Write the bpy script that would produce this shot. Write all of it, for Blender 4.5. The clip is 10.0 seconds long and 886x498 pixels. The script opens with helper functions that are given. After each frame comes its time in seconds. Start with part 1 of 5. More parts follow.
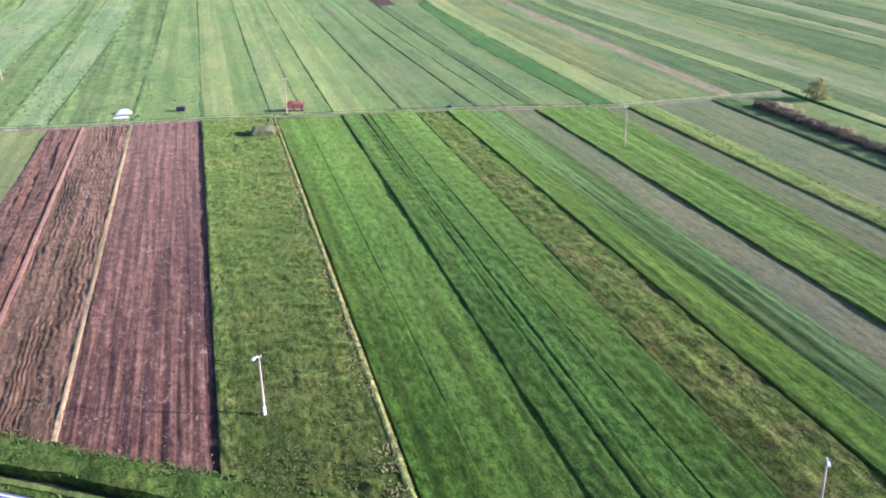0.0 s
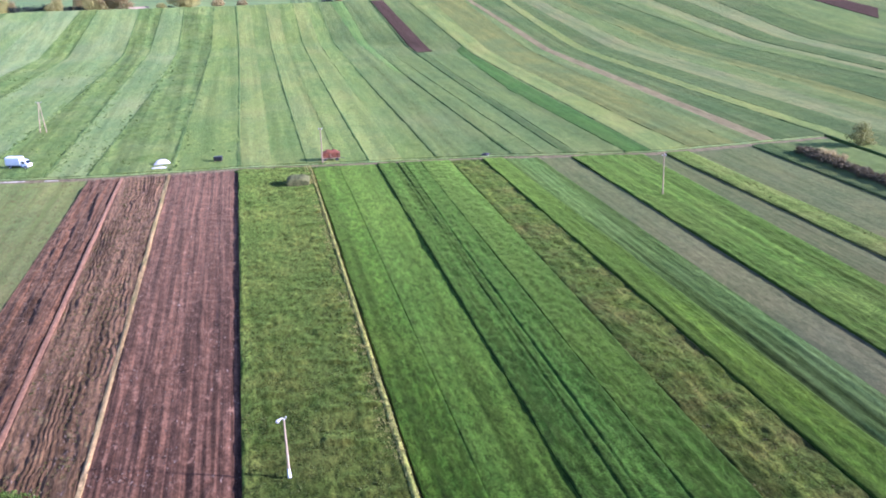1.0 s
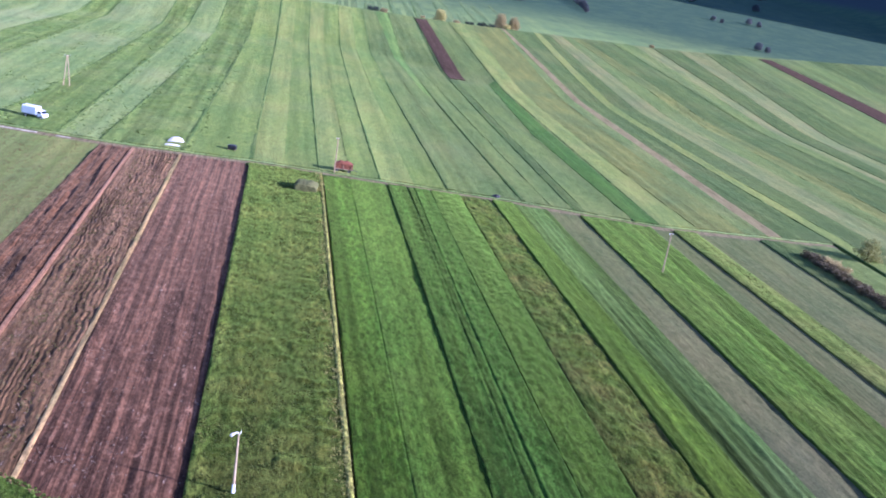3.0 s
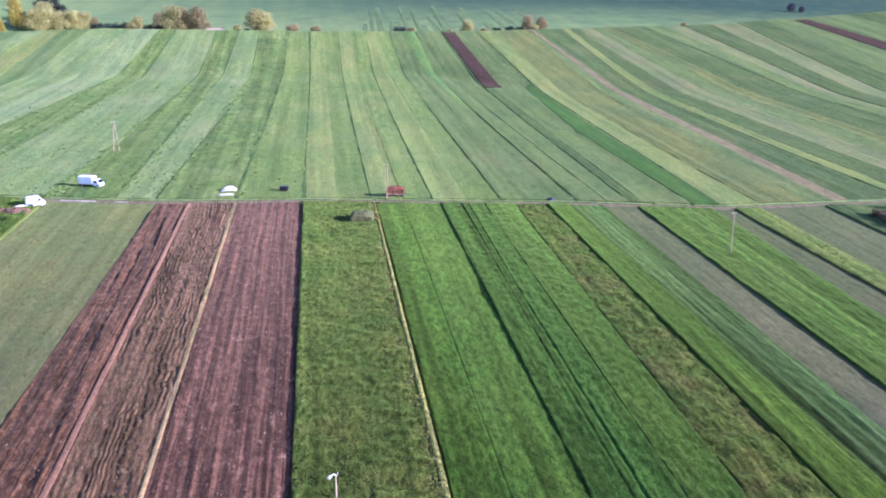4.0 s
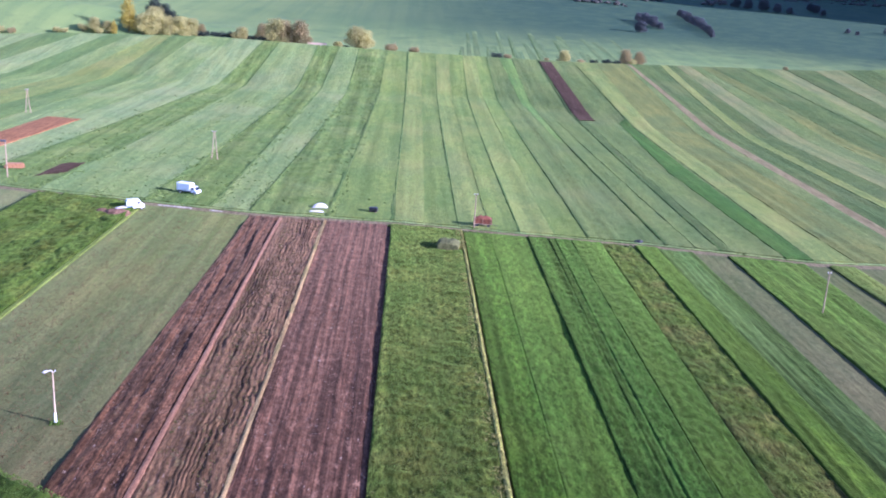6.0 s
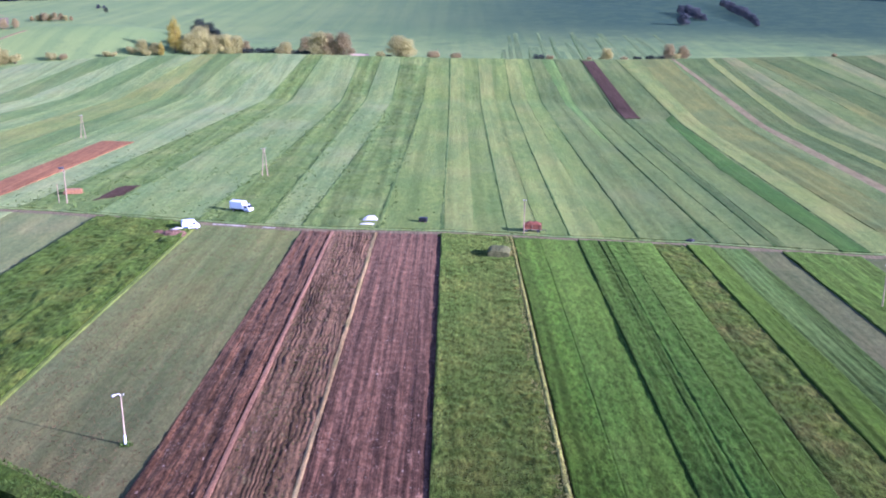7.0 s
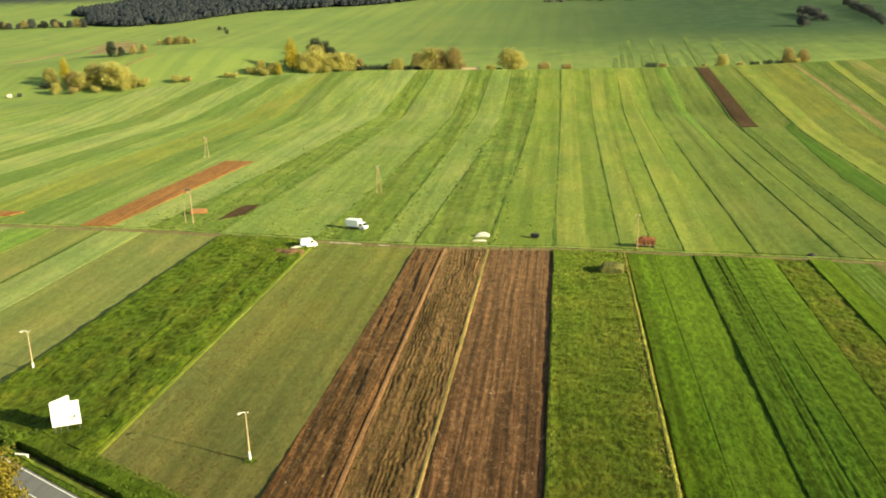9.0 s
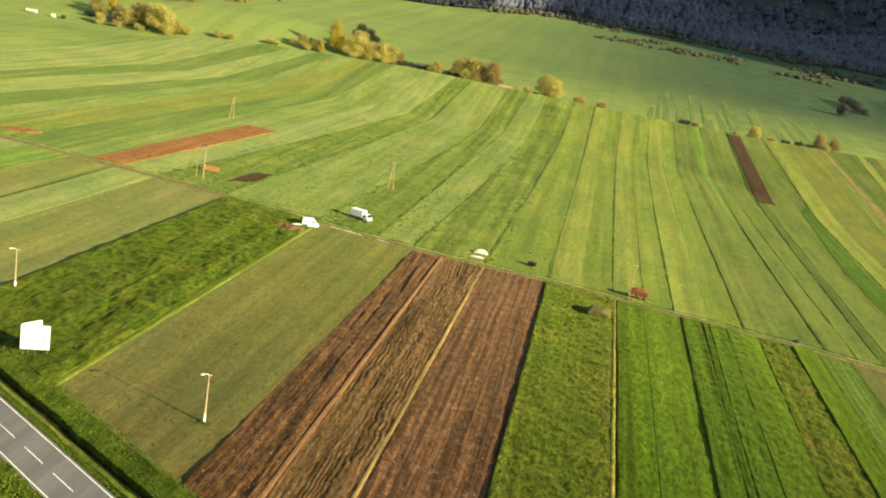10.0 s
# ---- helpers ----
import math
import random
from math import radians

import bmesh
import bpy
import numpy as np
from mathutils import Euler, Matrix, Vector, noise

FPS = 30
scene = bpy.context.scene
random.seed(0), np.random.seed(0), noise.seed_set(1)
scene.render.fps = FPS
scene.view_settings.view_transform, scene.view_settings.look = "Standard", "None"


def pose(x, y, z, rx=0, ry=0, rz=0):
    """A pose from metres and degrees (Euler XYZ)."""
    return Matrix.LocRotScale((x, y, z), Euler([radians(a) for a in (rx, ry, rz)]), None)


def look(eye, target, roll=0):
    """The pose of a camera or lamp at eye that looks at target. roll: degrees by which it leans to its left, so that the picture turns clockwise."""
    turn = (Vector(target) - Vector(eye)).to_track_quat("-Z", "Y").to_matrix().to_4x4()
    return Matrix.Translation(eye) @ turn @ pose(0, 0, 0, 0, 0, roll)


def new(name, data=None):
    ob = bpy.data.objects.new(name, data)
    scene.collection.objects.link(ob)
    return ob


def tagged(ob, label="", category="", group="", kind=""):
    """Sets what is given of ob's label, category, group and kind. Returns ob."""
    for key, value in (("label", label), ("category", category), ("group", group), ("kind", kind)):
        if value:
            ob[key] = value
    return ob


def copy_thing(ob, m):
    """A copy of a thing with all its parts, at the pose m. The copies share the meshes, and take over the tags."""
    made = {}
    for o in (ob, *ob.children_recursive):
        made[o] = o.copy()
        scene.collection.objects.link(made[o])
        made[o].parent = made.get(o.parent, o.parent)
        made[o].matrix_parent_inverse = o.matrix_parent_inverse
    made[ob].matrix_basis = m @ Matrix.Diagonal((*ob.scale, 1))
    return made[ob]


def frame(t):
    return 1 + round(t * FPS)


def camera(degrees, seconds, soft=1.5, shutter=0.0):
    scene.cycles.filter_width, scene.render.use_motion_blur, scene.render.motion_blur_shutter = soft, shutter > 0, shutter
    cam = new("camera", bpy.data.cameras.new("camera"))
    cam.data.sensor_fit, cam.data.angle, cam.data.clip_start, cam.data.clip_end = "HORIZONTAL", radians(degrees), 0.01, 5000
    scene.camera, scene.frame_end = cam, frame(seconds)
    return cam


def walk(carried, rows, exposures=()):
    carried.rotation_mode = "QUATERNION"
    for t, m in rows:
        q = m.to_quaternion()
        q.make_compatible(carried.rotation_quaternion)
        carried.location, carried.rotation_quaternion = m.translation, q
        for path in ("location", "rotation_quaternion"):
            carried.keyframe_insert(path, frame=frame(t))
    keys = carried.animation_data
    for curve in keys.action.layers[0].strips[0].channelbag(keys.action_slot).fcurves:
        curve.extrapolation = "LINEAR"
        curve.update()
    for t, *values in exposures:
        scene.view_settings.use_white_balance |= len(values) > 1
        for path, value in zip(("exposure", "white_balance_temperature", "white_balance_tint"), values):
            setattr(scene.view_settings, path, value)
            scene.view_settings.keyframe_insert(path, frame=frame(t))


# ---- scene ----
cam = camera(50.0, 10.0, soft=1.9)
PATH = [
    (0, (-0.456, 0.211, 56.291), (-0.016, 2.017, 55.551), -1.1),
    (0.5, (0.478, 1.524, 56.748), (0.885, 3.354, 56.049), -1.6),
    (1, (1.576, 2.622, 57.163), (1.94, 4.476, 56.507), -2.1),
    (1.3, (2.463, 3.169, 57.292), (2.79, 5.039, 56.661), -2.3),
    (1.4, (2.776, 3.312, 57.304), (3.131, 5.181, 56.684), 2.5),
    (1.5, (2.972, 3.493, 57.334), (3.368, 5.352, 56.712), 8.3),
    (2, (3.022, 4.301, 57.786), (3.4, 6.168, 57.175), 12.5),
    (2.2, (2.985, 4.492, 57.953), (3.352, 6.36, 57.34), 12.8),
    (3.3, (1.762, 4.716, 59.673), (2.104, 6.59, 59.064), 4.7),
    (3.5, (1.495, 4.887, 59.811), (1.78, 6.773, 59.208), 0.8),
    (4, (1.124, 5.295, 60.284), (1.375, 7.185, 59.682), 0.2),
    (4.5, (1.03, 5.52, 60.902), (1.24, 7.418, 60.306), 0.2),
    (5, (0.933, 5.621, 61.603), (1.113, 7.526, 61.021), 3.7),
    (5.2, (0.626, 5.723, 61.756), (0.841, 7.625, 61.176), 13.3),
    (5.5, (-0.232, 5.911, 61.954), (-0.068, 7.818, 61.374), 9.2),
    (5.7, (-0.524, 5.918, 62.099), (-0.391, 7.832, 61.532), 4.4),
    (6.8, (-0.843, 4.706, 64.166), (-0.826, 6.624, 63.602), 2.9),
    (7, (-1.033, 4.691, 64.314), (-1.048, 6.61, 63.751), 0.2),
    (7.5, (-1.267, 4.587, 64.789), (-1.341, 6.506, 64.234), -1.3),
    (8, (-1.448, 4.418, 65.451), (-1.578, 6.337, 64.903), -1.4),
    (8.5, (-1.311, 4.002, 66.051), (-1.508, 5.917, 65.506), -1.8),
    (9, (-0.941, 3.565, 66.685), (-1.191, 5.474, 66.144), -2.2),
    (9.5, (-0.24, 3.14, 67.154), (-0.55, 5.044, 66.626), -2.7),
    (9.8, (0.23, 2.978, 67.377), (-0.068, 4.884, 66.851), 1.8),
    (10, (0.383, 2.71, 67.486), (0.127, 4.622, 66.959), 10.1),
]
# the clip's camera balances to cool until just before 8 s, then to warm
EXPOSURES = [(0.0, 1.76, 4660, 42), (1.2, 1.65, 4630, 43), (3.5, 1.57, 4570, 45), (5.7, 1.53, 4550, 47), (7.0, 1.51, 4520, 53), (7.9, 1.50, 4500, 55), (8.0, 1.29, 8250, -11), (9.0, 1.28, 8450, -8), (9.5, 1.29, 8500, 0), (10.0, 1.31, 8500, 0)]
walk(cam, [(t, look(eye, target, roll)) for t, eye, target, roll in PATH], EXPOSURES)


# ---- world, sun ----
SUN = Vector((0.88, -0.345, 0.325)).normalized()
world = bpy.data.worlds.new("world")
scene.world = world
world.use_nodes = True
wn = world.node_tree.nodes
sky = wn.new("ShaderNodeTexSky")
sky.sky_type = "NISHITA"
sky.sun_disc = False
sky.sun_elevation = math.asin(SUN.z)
sky.sun_rotation = math.atan2(SUN.x, SUN.y)
wn["Background"].inputs["Strength"].default_value = 0.095
world.node_tree.links.new(sky.outputs["Color"], wn["Background"].inputs["Color"])
sun_data = bpy.data.lights.new("sun", "SUN")
sun_data.energy, sun_data.angle, sun_data.color = 5.0, radians(0.6), (1.0, 0.87, 0.68)
sun_lamp = new("sun", sun_data)
sun_lamp.matrix_world = look(SUN * 400, (0, 0, 0))


# ---- materials ----
def material(name, rough=0.9, spec=0.2, metal=0.0):
    m = bpy.data.materials.new(name)
    m.use_nodes = True
    b = m.node_tree.nodes["Principled BSDF"]
    b.inputs["Roughness"].default_value = rough
    b.inputs["Specular IOR Level"].default_value = spec
    b.inputs["Metallic"].default_value = metal
    return m, m.node_tree.nodes, m.node_tree.links, b


def noise_at(nodes, links, scale, detail=4.0, rough=0.6, coords=None, stretch=(1, 1, 1), turn=0.0):
    """A noise in metres: scale is cells per metre, stretched along the axes."""
    if coords is None:
        coords = nodes.new("ShaderNodeNewGeometry").outputs["Position"]
    mp = nodes.new("ShaderNodeMapping")
    mp.inputs["Scale"].default_value = stretch
    mp.inputs["Rotation"].default_value = (0, 0, turn)
    links.new(coords, mp.inputs["Vector"])
    n = nodes.new("ShaderNodeTexNoise")
    n.inputs["Scale"].default_value = scale
    n.inputs["Detail"].default_value = detail
    n.inputs["Roughness"].default_value = rough
    links.new(mp.outputs["Vector"], n.inputs["Vector"])
    return n.outputs["Fac"]


def ramp(nodes, links, fac, lo, hi, smooth=True):
    r = nodes.new("ShaderNodeMapRange")
    r.interpolation_type = "SMOOTHSTEP" if smooth else "LINEAR"
    r.inputs["From Min"].default_value, r.inputs["From Max"].default_value = lo, hi
    links.new(fac, r.inputs["Value"])
    return r.outputs["Result"]


def mix(nodes, links, fac, a, b, mode="MIX"):
    x = nodes.new("ShaderNodeMix")
    x.data_type, x.blend_type = "RGBA", mode
    for key, v in ((0, fac), (6, a), (7, b)):
        if isinstance(v, (int, float)):
            x.inputs[key].default_value = v
        elif isinstance(v, tuple):
            x.inputs[key].default_value = (*v, 1)
        else:
            links.new(v, x.inputs[key])
    return x.outputs[2]


def bump(nodes, links, b, height, strength=0.5, distance=0.1):
    n = nodes.new("ShaderNodeBump")
    n.inputs["Strength"].default_value, n.inputs["Distance"].default_value = strength, distance
    links.new(height, n.inputs["Height"])
    links.new(n.outputs["Normal"], b.inputs["Normal"])


def field_mat(name, c1, c2, c3, streak=0.55, row=1.1, patch=0.045, mottle=0.9, dry=0.5, turn=0.0, relief=0.14, sheen=0.045, speck=0.17, grain=0.27):
    """Crop or meadow: drilled rows along the strip, mottling of single plants, broad patches of c3."""
    m, n, l, b = material(name, 0.95, 0.04)
    rows = noise_at(n, l, row, 3, 0.6, stretch=(1, 0.014, 0.3), turn=turn)
    broad_rows = noise_at(n, l, 0.22, 2, 0.5, stretch=(1, 0.014, 0.3), turn=turn)
    spots = noise_at(n, l, mottle, 5, 0.65, stretch=(1, 0.6, 1))
    fine = noise_at(n, l, 4.5, 4, 0.7)
    broad = noise_at(n, l, patch, 4, 0.55)
    a = mix(n, l, ramp(n, l, spots, 0.36, 0.66), c1, c2)
    a = mix(n, l, ramp(n, l, broad, 0.5 - 0.16 * dry, 0.78 - 0.12 * dry), a, c3)
    dark = mix(n, l, ramp(n, l, rows, 0.34, 0.64), (1 - streak,) * 3, (1 + 0.25 * streak,) * 3)
    a = mix(n, l, 1.0, a, dark, "MULTIPLY")
    dark = mix(n, l, ramp(n, l, broad_rows, 0.36, 0.62), (1 - 0.7 * streak,) * 3, (1.12,) * 3)
    a = mix(n, l, 1.0, a, dark, "MULTIPLY")
    a = mix(n, l, 1.0, a, mix(n, l, ramp(n, l, fine, 0.3, 0.72), (0.95 - grain,) * 3, (0.95 + grain,) * 3), "MULTIPLY")
    tuft = noise_at(n, l, 1.5, 5, 0.75, stretch=(1, 0.33, 1), turn=turn + 0.12)
    a = mix(n, l, 1.0, a, mix(n, l, ramp(n, l, tuft, 0.34, 0.66), (1 - speck,) * 3, (1 + speck, 1 + speck, 1 + 0.6 * speck)), "MULTIPLY")
    blot = noise_at(n, l, 0.11, 5, 0.65, stretch=(1, 0.22, 1), turn=turn)
    a = mix(n, l, 1.0, a, mix(n, l, ramp(n, l, blot, 0.36, 0.64), (0.86, 0.90, 0.90), (1.16, 1.08, 0.98)), "MULTIPLY")
    l.new(a, b.inputs["Base Color"])
    b.inputs["Sheen Weight"].default_value = sheen
    b.inputs["Sheen Roughness"].default_value = 0.45 if sheen < 0.1 else 0.33
    b.inputs["Sheen Tint"].default_value = (0.55, 0.85, 0.22 if sheen < 0.1 else 0.13, 1)
    bump(n, l, b, mix(n, l, 0.5, tuft, fine), 0.9, relief)
    return m


def soil_mat(name, c1, c2, c3, clods=1.6, streak=0.5, turn=0.0, weed=0.56, sheen=0.05, waver=0.0):
    """Bare soil: streaks along the strip, clods of c3 (or weeds, from that noise value up), scattered straw."""
    m, n, l, b = material(name, 0.97, 0.04)
    place = None
    if waver:      # furrows that wander by so many metres
        sway = n.new("ShaderNodeVectorMath")
        sway.operation = "MULTIPLY_ADD"
        wander = n.new("ShaderNodeCombineXYZ")
        l.new(noise_at(n, l, 0.42, 3, 0.55), wander.inputs["X"])
        l.new(wander.outputs[0], sway.inputs[0])
        sway.inputs[1].default_value = (4.0 * waver, 0, 0)
        l.new(n.new("ShaderNodeNewGeometry").outputs["Position"], sway.inputs[2])
        place = sway.outputs[0]
    rows = noise_at(n, l, 1.0, 4, 0.7, place, stretch=(1, 0.018, 0.3), turn=turn)
    lump = noise_at(n, l, clods, 6, 0.7, stretch=(1, 0.45, 1))
    broad = noise_at(n, l, 0.06, 3, 0.5)
    straw = noise_at(n, l, 2.2, 3, 0.6, stretch=(1, 0.25, 1))
    a = mix(n, l, ramp(n, l, rows, 0.40, 0.60), c1, c2)
    thin = noise_at(n, l, 2.4 if waver else 2.6, 2, 0.5, place, stretch=(1, 0.03 if waver else 0.012, 0.3), turn=turn)
    a = mix(n, l, 1.0, a, mix(n, l, ramp(n, l, thin, 0.36, 0.62), (1 - 0.8 * streak,) * 3, (1 + 0.56 * streak,) * 3), "MULTIPLY")
    a = mix(n, l, ramp(n, l, lump, weed, weed + 0.16), a, c3)
    a = mix(n, l, 1.0, a, mix(n, l, ramp(n, l, lump, 0.28, 0.6), (1 - streak,) * 3, (1.15,) * 3), "MULTIPLY")
    crumb = noise_at(n, l, 2.6, 3, 0.65, stretch=(1, 0.6, 1))
    a = mix(n, l, 1.0, a, mix(n, l, ramp(n, l, crumb, 0.34, 0.66), (1 - 0.7 * streak,) * 3, (1 + 0.66 * streak,) * 3), "MULTIPLY")
    a = mix(n, l, ramp(n, l, straw, 0.66, 0.78), a, (0.36, 0.27, 0.19))
    a = mix(n, l, 1.0, a, mix(n, l, broad, (0.75,) * 3, (1.2,) * 3), "MULTIPLY")
    l.new(a, b.inputs["Base Color"])
    b.inputs["Sheen Weight"].default_value = sheen
    b.inputs["Sheen Roughness"].default_value = 0.35
    b.inputs["Sheen Tint"].default_value = (0.78, 0.52, 0.30, 1)
    bump(n, l, b, lump, 0.9, 0.25)
    return m


def plain_mat(name, c, rough=0.6, spec=0.4, metal=0.0, vary=0.25, scale=2.0, dirt=None):
    """Paint, wood, metal or cloth, with wear at two scales."""
    m, n, l, b = material(name, rough, spec, metal)
    co = n.new("ShaderNodeTexCoord").outputs["Object"]
    f1 = noise_at(n, l, scale, 5, 0.65, co)
    f2 = noise_at(n, l, scale * 9, 3, 0.6, co)
    lo, hi = tuple(v * (1 - vary) for v in c), tuple(min(1.0, v * (1 + 0.5 * vary)) for v in c)
    a = mix(n, l, ramp(n, l, f1, 0.3, 0.7), lo, hi)
    a = mix(n, l, 1.0, a, mix(n, l, f2, (0.86,) * 3, (1.1,) * 3), "MULTIPLY")
    if dirt:
        a = mix(n, l, ramp(n, l, f1, 0.58, 0.75), a, dirt)
    l.new(a, b.inputs["Base Color"])
    bump(n, l, b, f2, 0.25, 0.02)
    return m


def leaf_mat(name, c1, c2, through_light=0.0):
    m, n, l, b = material(name, 0.7, 0.2)
    g = n.new("ShaderNodeNewGeometry").outputs["Random Per Island"]
    o = n.new("ShaderNodeObjectInfo").outputs["Random"]
    a = mix(n, l, g, c1, c2)
    a = mix(n, l, 1.0, a, mix(n, l, o, (0.8,) * 3, (1.2,) * 3), "MULTIPLY")
    l.new(a, b.inputs["Base Color"])
    if through_light:
        glow = n.new("ShaderNodeBsdfTranslucent")
        l.new(a, glow.inputs["Color"])
        both = n.new("ShaderNodeMixShader")
        both.inputs[0].default_value = through_light
        l.new(b.outputs[0], both.inputs[1])
        l.new(glow.outputs[0], both.inputs[2])
        l.new(both.outputs[0], n["Material Output"].inputs["Surface"])
    return m


M = {}
M["winter_wheat"] = field_mat("winter_wheat", (0.028, 0.064, 0.005), (0.044, 0.082, 0.007), (0.050, 0.083, 0.009), 0.50, 0.45, dry=0.3, turn=0.05, sheen=0.25, speck=0.66, grain=0.42)
M["pale_wheat"] = field_mat("pale_wheat", (0.034, 0.068, 0.007), (0.048, 0.085, 0.009), (0.055, 0.087, 0.011), 0.42, 0.45, dry=0.3, turn=0.05, sheen=0.27, speck=0.58, grain=0.40)
M["dark_wheat"] = field_mat("dark_wheat", (0.025, 0.059, 0.007), (0.035, 0.075, 0.009), (0.042, 0.077, 0.010), 0.5, 0.6, dry=0.3, sheen=0.22, speck=0.58, grain=0.55)
M["mid_wheat"] = field_mat("mid_wheat", (0.027, 0.060, 0.006), (0.039, 0.076, 0.008), (0.046, 0.078, 0.009), 0.42, 0.5, dry=0.3, sheen=0.34, speck=0.58, grain=0.50)
M["bright_green"] = field_mat("bright_green", (0.046, 0.085, 0.007), (0.064, 0.106, 0.009), (0.060, 0.092, 0.009), 0.50, 0.5, dry=0.3, sheen=0.27, speck=0.40, grain=0.45)
M["rough_meadow"] = field_mat("rough_meadow", (0.031, 0.047, 0.006), (0.061, 0.074, 0.013), (0.086, 0.085, 0.018), 0.40, 0.30, 0.08, 0.42, 0.6, relief=0.22, sheen=0.28, speck=0.80, grain=0.50)
M["lush_grass"] = field_mat("lush_grass", (0.032, 0.056, 0.007), (0.058, 0.087, 0.012), (0.080, 0.092, 0.016), 0.35, 0.25, 0.10, 0.40, 0.4, relief=0.20, sheen=0.14, speck=0.58, grain=0.45)
M["rank_pasture"] = field_mat("rank_pasture", (0.097, 0.148, 0.032), (0.147, 0.200, 0.047), (0.173, 0.214, 0.060), 0.28, 0.4, 0.05, 0.45, 0.5, relief=0.2)
# dark line colour, which carries the shade along strip edges
M["dark_border"] = field_mat("dark_border", (0.060, 0.104, 0.027), (0.093, 0.140, 0.034), (0.114, 0.152, 0.046), 0.3, 0.8, 0.06, 0.8, 0.5)
# near-black: dark growth, with the shade of ditch and furrow put into colour
M["shade_bed"] = field_mat("shade_bed", (0.012, 0.016, 0.006), (0.026, 0.030, 0.010), (0.034, 0.030, 0.014), 0.3, 0.8, 0.2, 1.0, 0.4)
M["fallow"] = field_mat("fallow", (0.096, 0.093, 0.040), (0.118, 0.113, 0.048), (0.140, 0.120, 0.049), 0.22, 0.4, 0.035, 0.9, 0.7, relief=0.06, sheen=0.22, speck=0.16)
M["fallow_grey"] = field_mat("fallow_grey", (0.077, 0.076, 0.037), (0.096, 0.092, 0.045), (0.106, 0.095, 0.049), 0.15, 1.4, 0.05, 1.2, 0.6, relief=0.06, sheen=0.14, speck=0.20)
M["row_crop"] = field_mat("row_crop", (0.041, 0.081, 0.010), (0.060, 0.100, 0.013), (0.070, 0.094, 0.017), 0.55, 0.55, dry=0.4, turn=1.25, sheen=0.25, speck=0.45, grain=0.45)
M["blue_green"] = field_mat("blue_green", (0.051, 0.090, 0.025), (0.074, 0.114, 0.032), (0.081, 0.114, 0.038), 0.70, 0.45, dry=0.4, sheen=0.25, speck=0.30, grain=0.40)
M["weeds_brown"] = field_mat("weeds_brown", (0.031, 0.048, 0.007), (0.073, 0.088, 0.014), (0.075, 0.064, 0.018), 0.40, 0.30, 0.11, 0.30, 0.6, relief=0.22, sheen=0.20, speck=0.75, grain=0.60)
M["weeds_yellow"] = field_mat("weeds_yellow", (0.067, 0.087, 0.019), (0.091, 0.107, 0.025), (0.103, 0.101, 0.032), 0.35, 0.5, 0.07, 0.7, 0.5, sheen=0.25, speck=0.42)
M["pasture"] = field_mat("pasture", (0.144, 0.200, 0.058), (0.180, 0.233, 0.072), (0.206, 0.239, 0.089), 0.11, 0.35, 0.02, 0.4, 0.5, relief=0.2)
M["mown_mid"] = field_mat("mown_mid", (0.123, 0.174, 0.037), (0.154, 0.203, 0.047), (0.176, 0.208, 0.057), 0.11, 0.35, 0.02, 0.4, 0.5, relief=0.2)
M["pasture_pale"] = field_mat("pasture_pale", (0.180, 0.233, 0.079), (0.215, 0.262, 0.097), (0.242, 0.264, 0.108), 0.11, 0.35, 0.025, 0.4, 0.5, relief=0.2)
M["mown_light"] = field_mat("mown_light", (0.160, 0.205, 0.049), (0.191, 0.231, 0.059), (0.214, 0.233, 0.066), 0.11, 0.35, 0.025, 0.4, 0.5, relief=0.2)
M["pasture_dark"] = field_mat("pasture_dark", (0.100, 0.151, 0.043), (0.122, 0.176, 0.048), (0.145, 0.181, 0.059), 0.12, 0.35, 0.025, 0.4, 0.5, relief=0.2)
# pasture copy with the eastern side's weaker light put into the colour
M["pasture_east"] = field_mat("pasture_east", (0.101, 0.138, 0.036), (0.125, 0.162, 0.047), (0.144, 0.166, 0.055), 0.12, 0.35, 0.02, 0.4, 0.5, relief=0.2)
M["hill_mown"] = field_mat("hill_mown", (0.102, 0.147, 0.057), (0.121, 0.165, 0.062), (0.131, 0.168, 0.068), 0.15, 0.3, 0.02, 0.3, 0.5, relief=0.1)
# pasture_dark copy, darkened for the same weaker light
M["pasture_dark_east"] = field_mat("pasture_dark_east", (0.069, 0.099, 0.029), (0.084, 0.117, 0.033), (0.099, 0.119, 0.039), 0.12, 0.35, 0.025, 0.4, 0.5, relief=0.2)
M["yellow_meadow"] = field_mat("yellow_meadow", (0.155, 0.190, 0.046), (0.180, 0.210, 0.053), (0.199, 0.210, 0.061), 0.12, 0.3, 0.03, 0.3, 0.5, relief=0.15)
M["gold_meadow"] = field_mat("gold_meadow", (0.132, 0.141, 0.037), (0.161, 0.161, 0.043), (0.111, 0.137, 0.043), 0.12, 0.3, 0.03, 0.3, 0.5, relief=0.15)
M["young_green"] = field_mat("young_green", (0.125, 0.205, 0.044), (0.147, 0.228, 0.052), (0.159, 0.215, 0.060), 0.18, 0.4, 0.03, 0.4, 0.4)
M["dry_grass"] = field_mat("dry_grass", (0.275, 0.180, 0.076), (0.360, 0.245, 0.108), (0.225, 0.178, 0.064), 0.3, 0.9, 0.1, 1.2, 0.4)
# dry grass, brightened for the sun on the meadow's edge
M["yellow_balk"] = field_mat("yellow_balk", (0.216, 0.226, 0.050), (0.360, 0.342, 0.094), (0.180, 0.207, 0.041), 0.2, 0.9, 0.3, 1.2, 0.4, speck=0.5)
